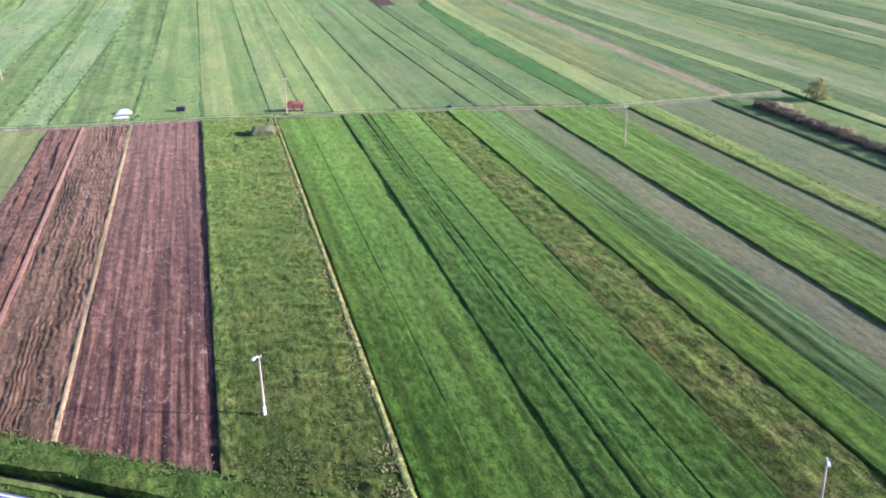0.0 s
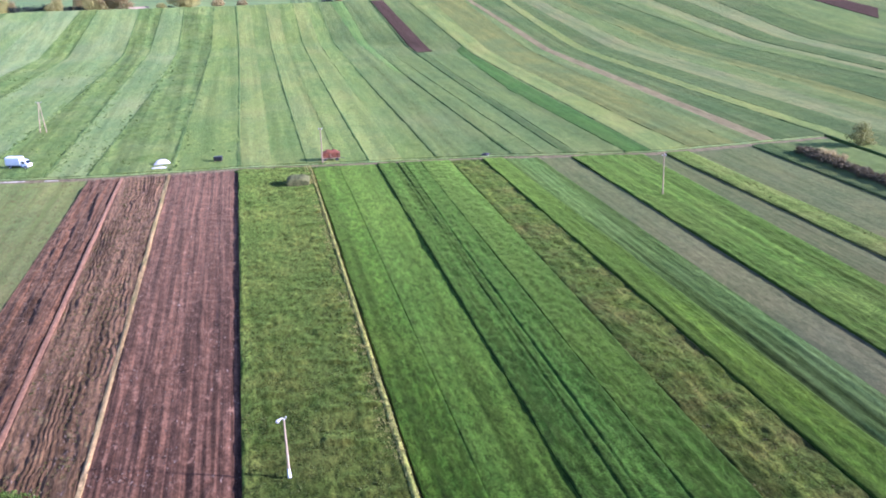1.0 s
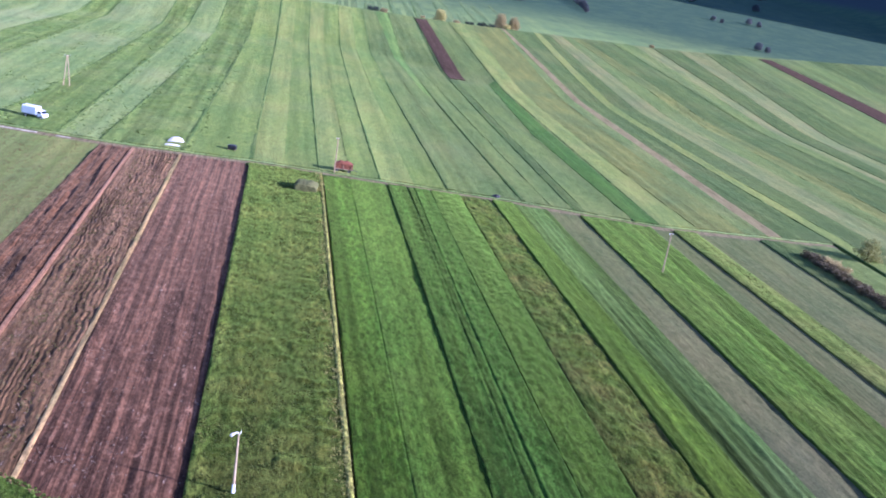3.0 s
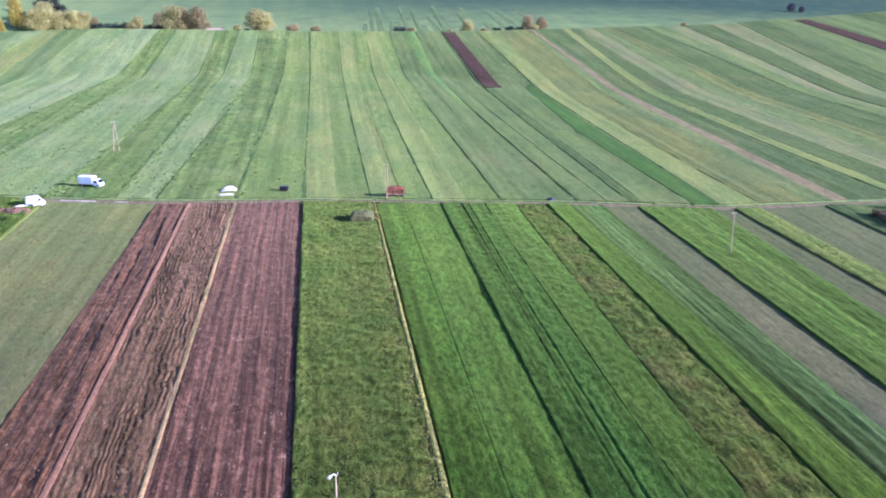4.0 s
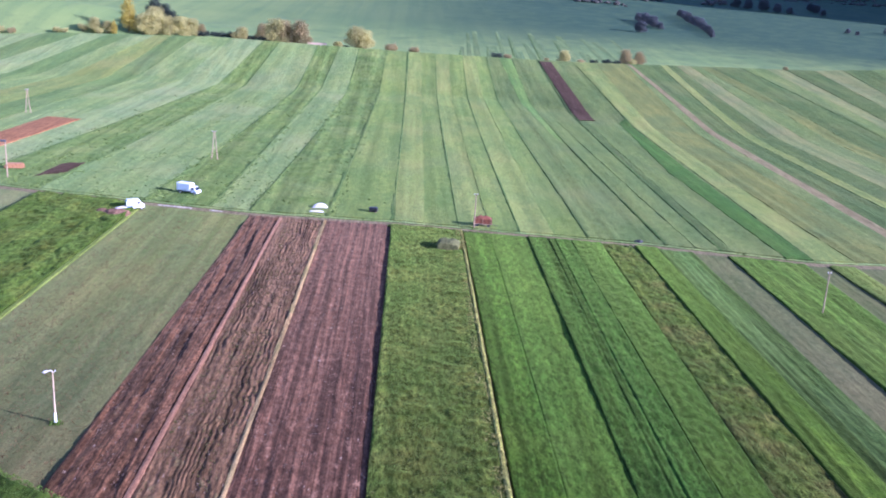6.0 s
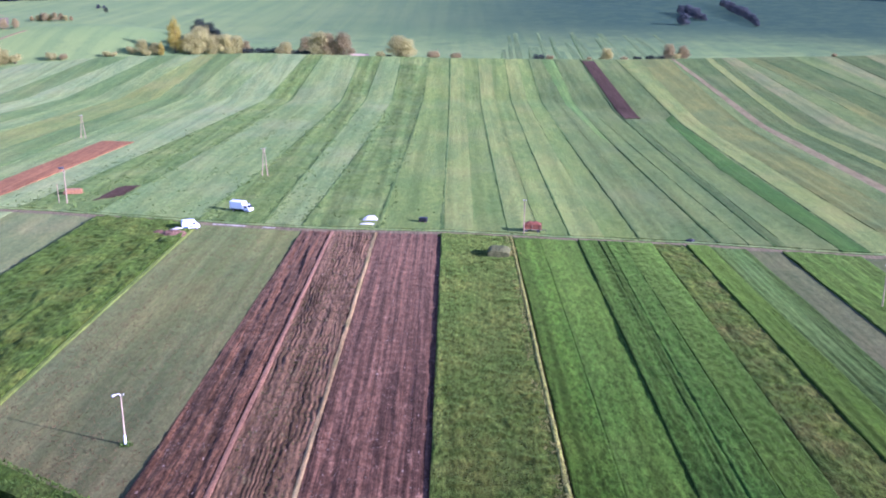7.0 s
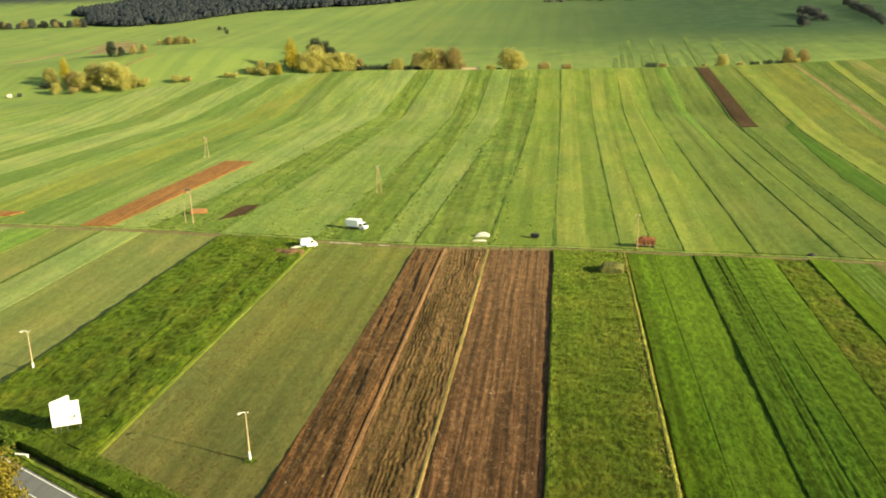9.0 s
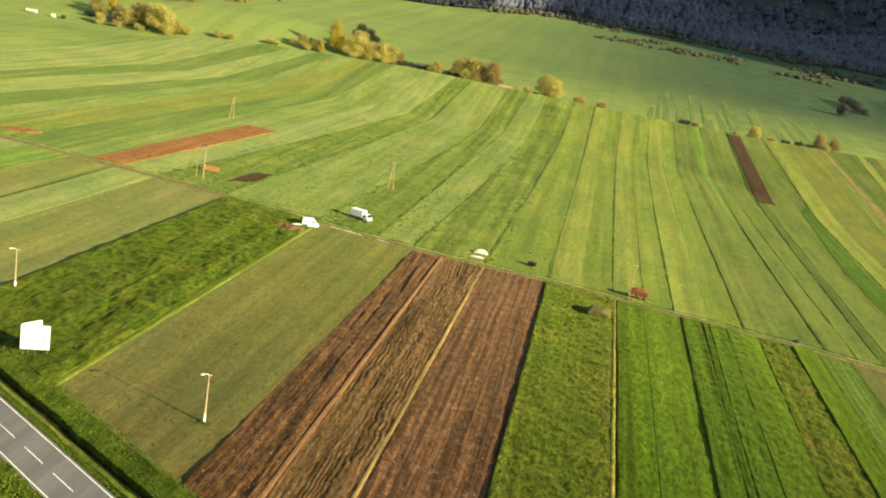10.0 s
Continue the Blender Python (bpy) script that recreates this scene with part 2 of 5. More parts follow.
# lighter grass: low sun on balk and ditch ridge put into the colour
M["sunny_grass"] = field_mat("sunny_grass", (0.120, 0.152, 0.028), (0.155, 0.185, 0.036), (0.100, 0.135, 0.024), 0.3, 0.9, 0.1, 1.2, 0.4)
M["fallow_far"] = field_mat("fallow_far", (0.148, 0.166, 0.057), (0.170, 0.184, 0.065), (0.186, 0.179, 0.072), 0.1, 0.4, 0.03, 0.5, 0.5)
M["dark_crop"] = field_mat("dark_crop", (0.046, 0.102, 0.017), (0.058, 0.120, 0.020), (0.068, 0.122, 0.023), 0.20, 0.5, 0.03, 0.5, 0.4)
M["ploughed_pink"] = soil_mat("ploughed_pink", (0.042, 0.021, 0.012), (0.123, 0.061, 0.031), (0.196, 0.110, 0.061), 0.85, 0.42, sheen=0.22)
M["ploughed_weedy"] = soil_mat("ploughed_weedy", (0.046, 0.028, 0.011), (0.147, 0.083, 0.036), (0.124, 0.101, 0.040), 0.9, 0.35, 0.03, 0.56, sheen=0.22, waver=0.3)
M["ridge_soil"] = soil_mat("ridge_soil", (0.165, 0.085, 0.042), (0.215, 0.112, 0.056), (0.190, 0.112, 0.058), 0.9, 0.3, sheen=0.30)
M["ploughed_rough"] = soil_mat("ploughed_rough", (0.036, 0.020, 0.009), (0.115, 0.055, 0.024), (0.100, 0.069, 0.028), 0.9, 0.58, 0.03, 0.58, sheen=0.22, waver=0.15)
M["soil_red"] = soil_mat("soil_red", (0.204, 0.094, 0.034), (0.237, 0.109, 0.039), (0.245, 0.122, 0.047), 0.8, 0.25)
M["soil_bank"] = soil_mat("soil_bank", (0.175, 0.150, 0.075), (0.200, 0.160, 0.085), (0.160, 0.170, 0.070), 0.1, 0.2)
M["soil_dark"] = soil_mat("soil_dark", (0.038, 0.025, 0.014), (0.050, 0.031, 0.019), (0.058, 0.036, 0.021), 0.8, 0.25)
M["track_dirt"] = soil_mat("track_dirt", (0.144, 0.120, 0.058), (0.172, 0.137, 0.068), (0.119, 0.126, 0.047), 0.7, 0.25, math.pi / 2)
M["track_pink"] = soil_mat("track_pink", (0.178, 0.150, 0.062), (0.210, 0.173, 0.072), (0.158, 0.154, 0.053), 0.5, 0.2)
M["gravel"] = soil_mat("gravel", (0.323, 0.297, 0.210), (0.391, 0.357, 0.255), (0.255, 0.246, 0.158), 1.5, 0.3, math.pi / 2)


def ground_material():
    """Grass underlay; shade and haze painted over the far hill; woods' floor on the mountain by height alone."""
    m, n, l, b = material("ground_grass", 0.95, 0.1)
    big = noise_at(n, l, 0.006, 5, 0.6)
    mid = noise_at(n, l, 0.05, 5, 0.65)
    fine = noise_at(n, l, 1.2, 4, 0.7)
    a = mix(n, l, ramp(n, l, big, 0.35, 0.65), (0.165, 0.232, 0.066), (0.205, 0.262, 0.074))
    a = mix(n, l, ramp(n, l, mid, 0.5, 0.75), a, (0.140, 0.195, 0.064))
    strips = noise_at(n, l, 0.075, 4, 0.6, stretch=(1, 0.03, 0.2), turn=0.12)
    a = mix(n, l, 1.0, a, mix(n, l, ramp(n, l, strips, 0.38, 0.62), (0.90, 0.93, 0.95), (1.10, 1.07, 1.02)), "MULTIPLY")
    pos = n.new("ShaderNodeNewGeometry").outputs["Position"]
    sep = n.new("ShaderNodeSeparateXYZ")
    l.new(pos, sep.inputs[0])
    add = n.new("ShaderNodeMath")
    add.operation = "MULTIPLY_ADD"
    l.new(mid, add.inputs[0])
    add.inputs[1].default_value = 14.0
    l.new(sep.outputs["Z"], add.inputs[2])
    # shade and haze put into the hill's colour, stronger higher up and eastwards
    hill_shade = n.new("ShaderNodeMath")
    hill_shade.operation = "MULTIPLY"
    l.new(ramp(n, l, add.outputs[0], 3.0, 20.0), hill_shade.inputs[0])
    l.new(ramp(n, l, sep.outputs["X"], -330.0, 200.0), hill_shade.inputs[1])
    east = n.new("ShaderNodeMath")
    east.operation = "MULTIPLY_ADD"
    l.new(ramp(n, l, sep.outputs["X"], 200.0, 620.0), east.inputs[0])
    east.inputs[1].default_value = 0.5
    l.new(hill_shade.outputs[0], east.inputs[2])
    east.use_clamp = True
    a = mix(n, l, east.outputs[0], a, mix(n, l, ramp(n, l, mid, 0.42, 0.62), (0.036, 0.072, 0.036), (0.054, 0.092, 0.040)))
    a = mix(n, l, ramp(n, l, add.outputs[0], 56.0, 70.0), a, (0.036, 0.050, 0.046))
    a = mix(n, l, 1.0, a, mix(n, l, fine, (0.7,) * 3, (1.25,) * 3), "MULTIPLY")
    l.new(a, b.inputs["Base Color"])
    bump(n, l, b, mix(n, l, 0.5, mid, fine), 0.6, 0.3)
    return m


def asphalt_material():
    m, n, l, b = material("asphalt", 0.8, 0.35)
    grain = noise_at(n, l, 9.0, 6, 0.8)
    along = noise_at(n, l, 0.5, 4, 0.6, stretch=(1, 0.06, 1), turn=math.radians(58.2))
    stain = noise_at(n, l, 0.25, 5, 0.65)
    a = mix(n, l, ramp(n, l, along, 0.3, 0.7), (0.115, 0.115, 0.118), (0.165, 0.163, 0.165))
    a = mix(n, l, ramp(n, l, stain, 0.6, 0.72), a, (0.085, 0.085, 0.088))
    a = mix(n, l, 1.0, a, mix(n, l, grain, (0.7,) * 3, (1.3,) * 3), "MULTIPLY")
    l.new(a, b.inputs["Base Color"])
    bump(n, l, b, grain, 0.3, 0.01)
    return m


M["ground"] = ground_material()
M["asphalt"] = asphalt_material()
M["road_paint"] = plain_mat("road_paint", (0.80, 0.80, 0.78), 0.6, 0.3, 0, 0.15, 1.5, (0.45, 0.45, 0.44))
M["white_paint"] = plain_mat("white_paint", (0.82, 0.83, 0.84), 0.35, 0.5, 0, 0.06)
M["white_sheet"] = plain_mat("white_sheet", (0.58, 0.55, 0.50), 0.5, 0.4, 0, 0.15)
M["flank_blue"] = plain_mat("flank_blue", (0.10, 0.16, 0.42), 0.35, 0.5, 0, 0.1)
M["concrete"] = plain_mat("concrete", (0.42, 0.32, 0.20), 0.85, 0.2, 0, 0.25, 1.5)
M["limewash"] = plain_mat("limewash", (0.82, 0.81, 0.77), 0.8, 0.2, 0, 0.15, 3)
M["lamp_steel"] = plain_mat("lamp_steel", (0.62, 0.60, 0.55), 0.5, 0.5, 0.3, 0.2)
M["pole_wood"] = plain_mat("pole_wood", (0.35, 0.26, 0.16), 0.85, 0.2, 0, 0.35, 1.2)
M["dark_metal"] = plain_mat("dark_metal", (0.10, 0.10, 0.10), 0.6, 0.4, 0.5, 0.3)
M["rubber"] = plain_mat("rubber", (0.025, 0.025, 0.026), 0.85, 0.2)
M["car_glass"] = plain_mat("car_glass", (0.02, 0.025, 0.03), 0.08, 0.8, 0, 0.1)
M["porcelain"] = plain_mat("porcelain", (0.75, 0.73, 0.70), 0.3, 0.5)
M["red_board"] = plain_mat("red_board", (0.19, 0.066, 0.030), 0.75, 0.3, 0, 0.4, 1.5, (0.20, 0.07, 0.04))
M["orange_board"] = plain_mat("orange_board", (0.36, 0.18, 0.075), 0.75, 0.3, 0, 0.4, 1.5, (0.30, 0.15, 0.06))
M["black_plastic"] = plain_mat("black_plastic", (0.018, 0.018, 0.020), 0.45, 0.4)
M["manure"] = plain_mat("manure", (0.175, 0.105, 0.062), 0.95, 0.1, 0, 0.5, 1.2, (0.078, 0.045, 0.030))
M["hay"] = plain_mat("hay", (0.115, 0.118, 0.042), 0.95, 0.1, 0, 0.45, 1.5, (0.17, 0.15, 0.062))
M["bark"] = plain_mat("bark", (0.13, 0.10, 0.075), 0.9, 0.2, 0, 0.4, 1.5)
M["leaf_olive"] = leaf_mat("leaf_olive", (0.333, 0.316, 0.106), (0.496, 0.453, 0.162), 0.50)
M["leaf_yellow"] = leaf_mat("leaf_yellow", (0.439, 0.368, 0.057), (0.584, 0.487, 0.082), 0.50)
M["leaf_russet"] = leaf_mat("leaf_russet", (0.289, 0.242, 0.100), (0.415, 0.340, 0.147), 0.50)
M["leaf_dark"] = leaf_mat("leaf_dark", (0.018, 0.028, 0.020), (0.040, 0.052, 0.030))
M["leaf_roadside"] = leaf_mat("leaf_roadside", (0.120, 0.108, 0.018), (0.215, 0.172, 0.030), 0.30)
# lightened and blued: the mountain's haze is put into the leaf colour
M["leaf_hazy_wood"] = leaf_mat("leaf_hazy_wood", (0.050, 0.060, 0.093), (0.070, 0.081, 0.118))
# darker twin of the wood leaves: the western wood's shade put into colour
M["leaf_shaded_wood"] = leaf_mat("leaf_shaded_wood", (0.010, 0.015, 0.020), (0.019, 0.023, 0.028))
# lightened towards grey-blue, with distance haze put into the thorn trees' colour
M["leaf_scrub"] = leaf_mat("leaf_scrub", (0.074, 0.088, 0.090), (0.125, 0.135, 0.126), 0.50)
M["leaf_hedge"] = leaf_mat("leaf_hedge", (0.085, 0.074, 0.034), (0.150, 0.116, 0.052), 0.2)
M["leaf_bush"] = leaf_mat("leaf_bush", (0.165, 0.172, 0.048), (0.245, 0.240, 0.072), 0.3)
M["leaf_thicket"] = leaf_mat("leaf_thicket", (0.060, 0.064, 0.050), (0.110, 0.105, 0.076), 0.3)
M["grass_blade"] = leaf_mat("grass_blade", (0.050, 0.096, 0.010), (0.095, 0.145, 0.016))
M["meadow_blade"] = leaf_mat("meadow_blade", (0.060, 0.082, 0.010), (0.120, 0.130, 0.021))
M["weed_blade"] = leaf_mat("weed_blade", (0.068, 0.072, 0.014), (0.125, 0.108, 0.028))
M["brown_weed"] = leaf_mat("brown_weed", (0.095, 0.076, 0.026), (0.175, 0.115, 0.044))
M["lush_blade"] = leaf_mat("lush_blade", (0.051, 0.094, 0.009), (0.090, 0.134, 0.015))
M["rank_blade"] = leaf_mat("rank_blade", (0.092, 0.141, 0.029), (0.132, 0.185, 0.040))
M["straw_blade"] = leaf_mat("straw_blade", (0.220, 0.215, 0.052), (0.330, 0.300, 0.080))
M["stubble"] = leaf_mat("stubble", (0.135, 0.090, 0.056), (0.225, 0.165, 0.112))


# ---- lie of the land ----
CREST_X = (-600, -400, -316, -268, -212, -120, 0, 100, 250, 330, 400, 700)
CREST_Z = (-10, -7, -1, 7, 12, 15, 12.5, 12, 15, 20, 25, 32)


def sstep(a, b, v):
    u = np.clip((v - a) / (b - a), 0, 1)
    return u * u * (3 - 2 * u)


def value_noise(x, y, cell, seed):
    """Smooth random heights, -1 to 1, on a lattice of that cell in metres."""
    rs = np.random.RandomState(seed)
    table = rs.rand(256, 256) * 2 - 1
    u, v = x / cell, y / cell
    i, j = np.floor(u).astype(int), np.floor(v).astype(int)
    f, g = u - i, v - j
    f, g = f * f * (3 - 2 * f), g * g * (3 - 2 * g)
    a, b = table[i % 256, j % 256], table[(i + 1) % 256, j % 256]
    c, d = table[i % 256, (j + 1) % 256], table[(i + 1) % 256, (j + 1) % 256]
    return (a * (1 - f) + b * f) * (1 - g) + (c * (1 - f) + d * f) * g


def land(x, y):
    """Height of the land: a flat, a rise to a crest, a brook's hollow, the long hill behind it, the wooded mountain and
    an added, unseen ridge towards the sun that shades it.
    """
    c = np.interp(x, CREST_X, CREST_Z)
    start = np.interp(x, (45, 62, 100, 200), (486, 465, 408, 390))      # the rise begins nearer in the east
    u = np.clip((y - start) / (590.0 - start), 0, 1)
    z = c * np.where(u < 0.12, u * u / 0.24, u - 0.06) / 0.94
    z = z - (c + 6) * sstep(592, 650, y) + np.clip(y - 655, 0, 900) * 0.055
    z = z + sstep(640, 800, y) * value_noise(x, y, 140, 3) * 1.6
    foot = 1480 + 0.10 * np.abs(x)
    top = np.interp(x, (-4000, -1500, 600, 1100, 1700, 4000), (330, 300, 290, 215, 150, 110))
    z = z + top * sstep(foot, foot + 2000, y) + sstep(1560, 1900, y) * value_noise(x, y, 330, 4) * 26
    # ridge out of view, added sunwards to throw shade on the mountain woods
    shade_ridge = np.interp(y, (200, 600, 910, 1080, 2000, 2700), (40, 80, 190, 640, 700, 300))
    z = z + 25.0 * np.exp(-((x + 285) / np.where(x < -285, 230.0, 122.0)) ** 2 - ((y - 752) / 80.0) ** 2)      # a sunlit knoll behind the brook
    return z + shade_ridge * sstep(850, 1500, x) * (1 - 0.5 * sstep(1700, 3000, x))


def mesh_from(name, verts, faces, mat, smooth=False):
    me = bpy.data.meshes.new(name)
    me.from_pydata([tuple(v) for v in verts], [], faces)
    me.materials.append(mat)
    if smooth:
        me.polygons.foreach_set("use_smooth", [True] * len(me.polygons))
    me.update()
    return me


def grid_faces(nx, ny):
    i, j = np.meshgrid(np.arange(nx), np.arange(ny), indexing="ij")
    a = (i * (ny + 1) + j).ravel()
    return np.stack([a, a + ny + 1, a + ny + 2, a + 1], 1).tolist()


UNDER = 0.65        # the ground sheet lies this far below the fields' foot, so that the ditch is a real one


def build_ground():
    xs = np.unique(np.concatenate([np.linspace(-4600, -800, 26), np.linspace(-800, 900, 110), np.linspace(900, 1700, 24), np.linspace(1700, 4600, 22)]))
    ys = np.unique(np.concatenate([np.linspace(-1500, 0, 12), np.linspace(0, 380, 24), np.linspace(380, 700, 84), np.linspace(700, 1150, 64), np.linspace(1150, 1700, 30), np.linspace(1700, 4700, 50)]))
    x, y = np.meshgrid(xs, ys, indexing="ij")
    z = land(x, y)
    z = z - UNDER * (1 - sstep(600, 640, y))
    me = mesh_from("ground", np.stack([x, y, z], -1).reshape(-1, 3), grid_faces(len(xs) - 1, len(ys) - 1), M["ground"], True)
    tagged(new("ground", me), "grassy land of flat fields, a long hill and a mountain", "ground", kind="structure")


build_ground()


# road line: the edge nearer the fields runs through (-48.3, 101.2)
ROAD_DIR = Vector((0.8505, -0.526, 0)).normalized()
ROAD_NORM = Vector((0.526, 0.8505, 0)).normalized()      # towards the fields
ROAD_AT = Vector((-48.3, 101.2, 0))


def road_y(x, off):
    """y on the line parallel to the road's field-side edge line, off metres towards the fields."""
    p = ROAD_AT + ROAD_NORM * off
    return p.y + (x - p.x) * (ROAD_DIR.y / ROAD_DIR.x)


TRACK_X = (-420, -170, -113, -67, -38.5, -3, 30.8, 60, 98, 135, 240, 420)
TRACK_Y = (302, 266.5, 257.5, 246.5, 240.5, 238, 232.5, 228, 219, 219.5, 226, 238)


def track_y(x):
    return np.interp(x, TRACK_X, TRACK_Y)


def slab(name, x, y, h, foot, mat, smooth=True):
    """A field's body: heights h over the land on a grid, with sides down to the foot."""
    nx, ny = x.shape[0] - 1, x.shape[1] - 1
    z = land(x, y) + h
    top = np.stack([x, y, z], -1).reshape(-1, 3)
    faces = grid_faces(nx, ny)
    idx = np.arange((nx + 1) * (ny + 1)).reshape(nx + 1, ny + 1)
    ring = np.concatenate([idx[:, 0], idx[-1, 1:], idx[-2::-1, -1], idx[0, -2:0:-1]])
    rim = top[ring]
    low = rim.copy()
    low[:, 2] = land(low[:, 0], low[:, 1]) - foot
    n0, k = len(top), len(ring)
    for a in range(k):
        b = (a + 1) % k
        faces.append([n0 + b, n0 + a, n0 + k + a, n0 + k + b])
    me = mesh_from(name, np.concatenate([top, rim, low]), faces, mat)
    if smooth:
        flags = np.zeros(len(me.polygons), bool)
        flags[: nx * ny] = True
        me.polygons.foreach_set("use_smooth", flags)
    return me


def field(name, mat, bottom, top, h, rough, label, y_lo=None, y_hi=None, step=(0.5, 0.8), wave=None, seed=1, edge=0.05, category="field"):
    """One strip of land. bottom and top: (x left, x right) at its lower and upper end; y_lo, y_hi: functions of x."""
    w = max(abs(bottom[1] - bottom[0]), abs(top[1] - top[0]))
    mid = 0.5 * (bottom[0] + bottom[1])
    length = float(y_hi(mid) - y_lo(mid))
    nx, ny = max(2, int(w / step[0])), max(4, int(length / step[1]))
    u, v = np.meshgrid(np.linspace(0, 1, nx + 1), np.linspace(0, 1, ny + 1), indexing="ij")
    xl, xr = bottom[0] + (top[0] - bottom[0]) * v, bottom[1] + (top[1] - bottom[1]) * v
    x = xl + (xr - xl) * u
    y = y_lo(x) + (y_hi(x) - y_lo(x)) * v
    side = np.where((u == 0) | (u == 1), 1.0, 0.0)
    # both neighbours share the same slightly wandering border
    x = x + side * value_noise(np.round(x / 6) * 31.0, y, 9.0, 77) * edge
    hh = h + rough * (0.55 * value_noise(x, y * 0.4, 1.7, seed) + 0.45 * value_noise(x, y * 0.6, 0.8, seed + 1)) + 0.35 * rough * value_noise(x * 1.0, y * 0.06, 1.1, seed + 2)
    if wave is not None:
        hh = hh + wave(x, y)
    hh = np.where(side > 0, 0.82 * (h + 0.25 * (hh - h)), np.maximum(hh, 0.03))
    me = slab(name, x, y, hh, UNDER + 0.1, mat)
    return tagged(new(name, me), label, category, "strip fields", "structure")


# ---- near strips, between road and track ----
def near_lo(x):
    return road_y(x, 7.4)


def near_hi(x):
    return track_y(x) - 1.8


def furrows(depth, cell, seed, skew=0.0, lumps=0.05):
    """Long irregular plough furrows, broken by clods."""
    def wave(x, y):
        wob = value_noise(x * 0.3, y * 0.12, 3.0, seed) * 0.7
        long = value_noise(x + skew * y + wob, y * 0.02, cell, seed + 1) + 0.6 * value_noise(x + skew * y + wob, y * 0.05, cell * 0.5, seed + 2)
        return depth * long + lumps * value_noise(x, y, 0.6, seed + 3)
    return wave


def rippled(x, y):
    """Narrow wavering furrows of turned sods, side by side."""
    sway = 0.34 * value_noise(x * 0.3, y, 2.6, 61) + 0.12 * value_noise(x * 0.5, y, 1.0, 62) + 0.7 * value_noise(x * 0.4, y * 0.05, 1.1, 67)
    deep = 0.050 + 0.04 * value_noise(x, y * 0.2, 2.2, 63)
    return deep * np.sin(2 * np.pi * (x + 0.03 * y + sway) / 0.78) + 0.06 * value_noise(x + sway, y * 0.05, 1.3, 65) + 0.025 * value_noise(x, y, 0.6, 66)


def open_furrow(base):
    """The last furrow lies open along the meadow, beside a smooth raised band."""
    def wave(x, y):
        return base(x, y) * (1 - 0.6 * sstep(-7.2, -6.4, x)) + 0.05 * sstep(-7.2, -6.4, x) - 0.12 * sstep(-5.0, -4.3, x)
    return wave


def drilled(depth, lo, hi, seed, more=None):
    """Fine uneven drill rows running with the strip's own slant."""
    m = sum(lo) / 2
    slant = (sum(hi) / 2 - m) / float(near_hi(m) - near_lo(m))

    def wave(x, y):
        c = x - slant * (y - near_lo(x))
        d = depth * (value_noise(c, y * 0.015, 0.8, seed) + 0.7 * value_noise(c, y * 0.03, 0.42, seed + 1) + 0.8 * value_noise(c, y * 0.01, 2.4, seed + 2))
        return d + (more(x, y) if more else 0)
    return wave


def tussocky(x, y):
    """Clumps of leaning grass in loose rows across the strip, thicker towards the wheat."""
    clump = np.maximum(0, value_noise(x * 0.8, y, 1.25, 93) + 0.6 * value_noise(x, y, 0.8, 94) - 0.1)
    return (0.10 + 0.12 * sstep(2.0, 11.0, x)) * clump * (1 + 0.8 * value_noise(x * 0.25, y, 2.2, 95))


def tractor_lanes(x, y):
    """A pair of narrow wheel ruts in the tall wheat."""
    d = 0.07 * value_noise(x, y, 1.1, 91)
    for c in (35.2, 36.8):
        near = np.abs(x - c + 0.10 * np.sin(y * 0.05))
        d = d - 0.11 * np.exp(-(near / 0.14) ** 2) + 0.04 * np.exp(-((near - 0.45) / 0.25) ** 2)
    return d


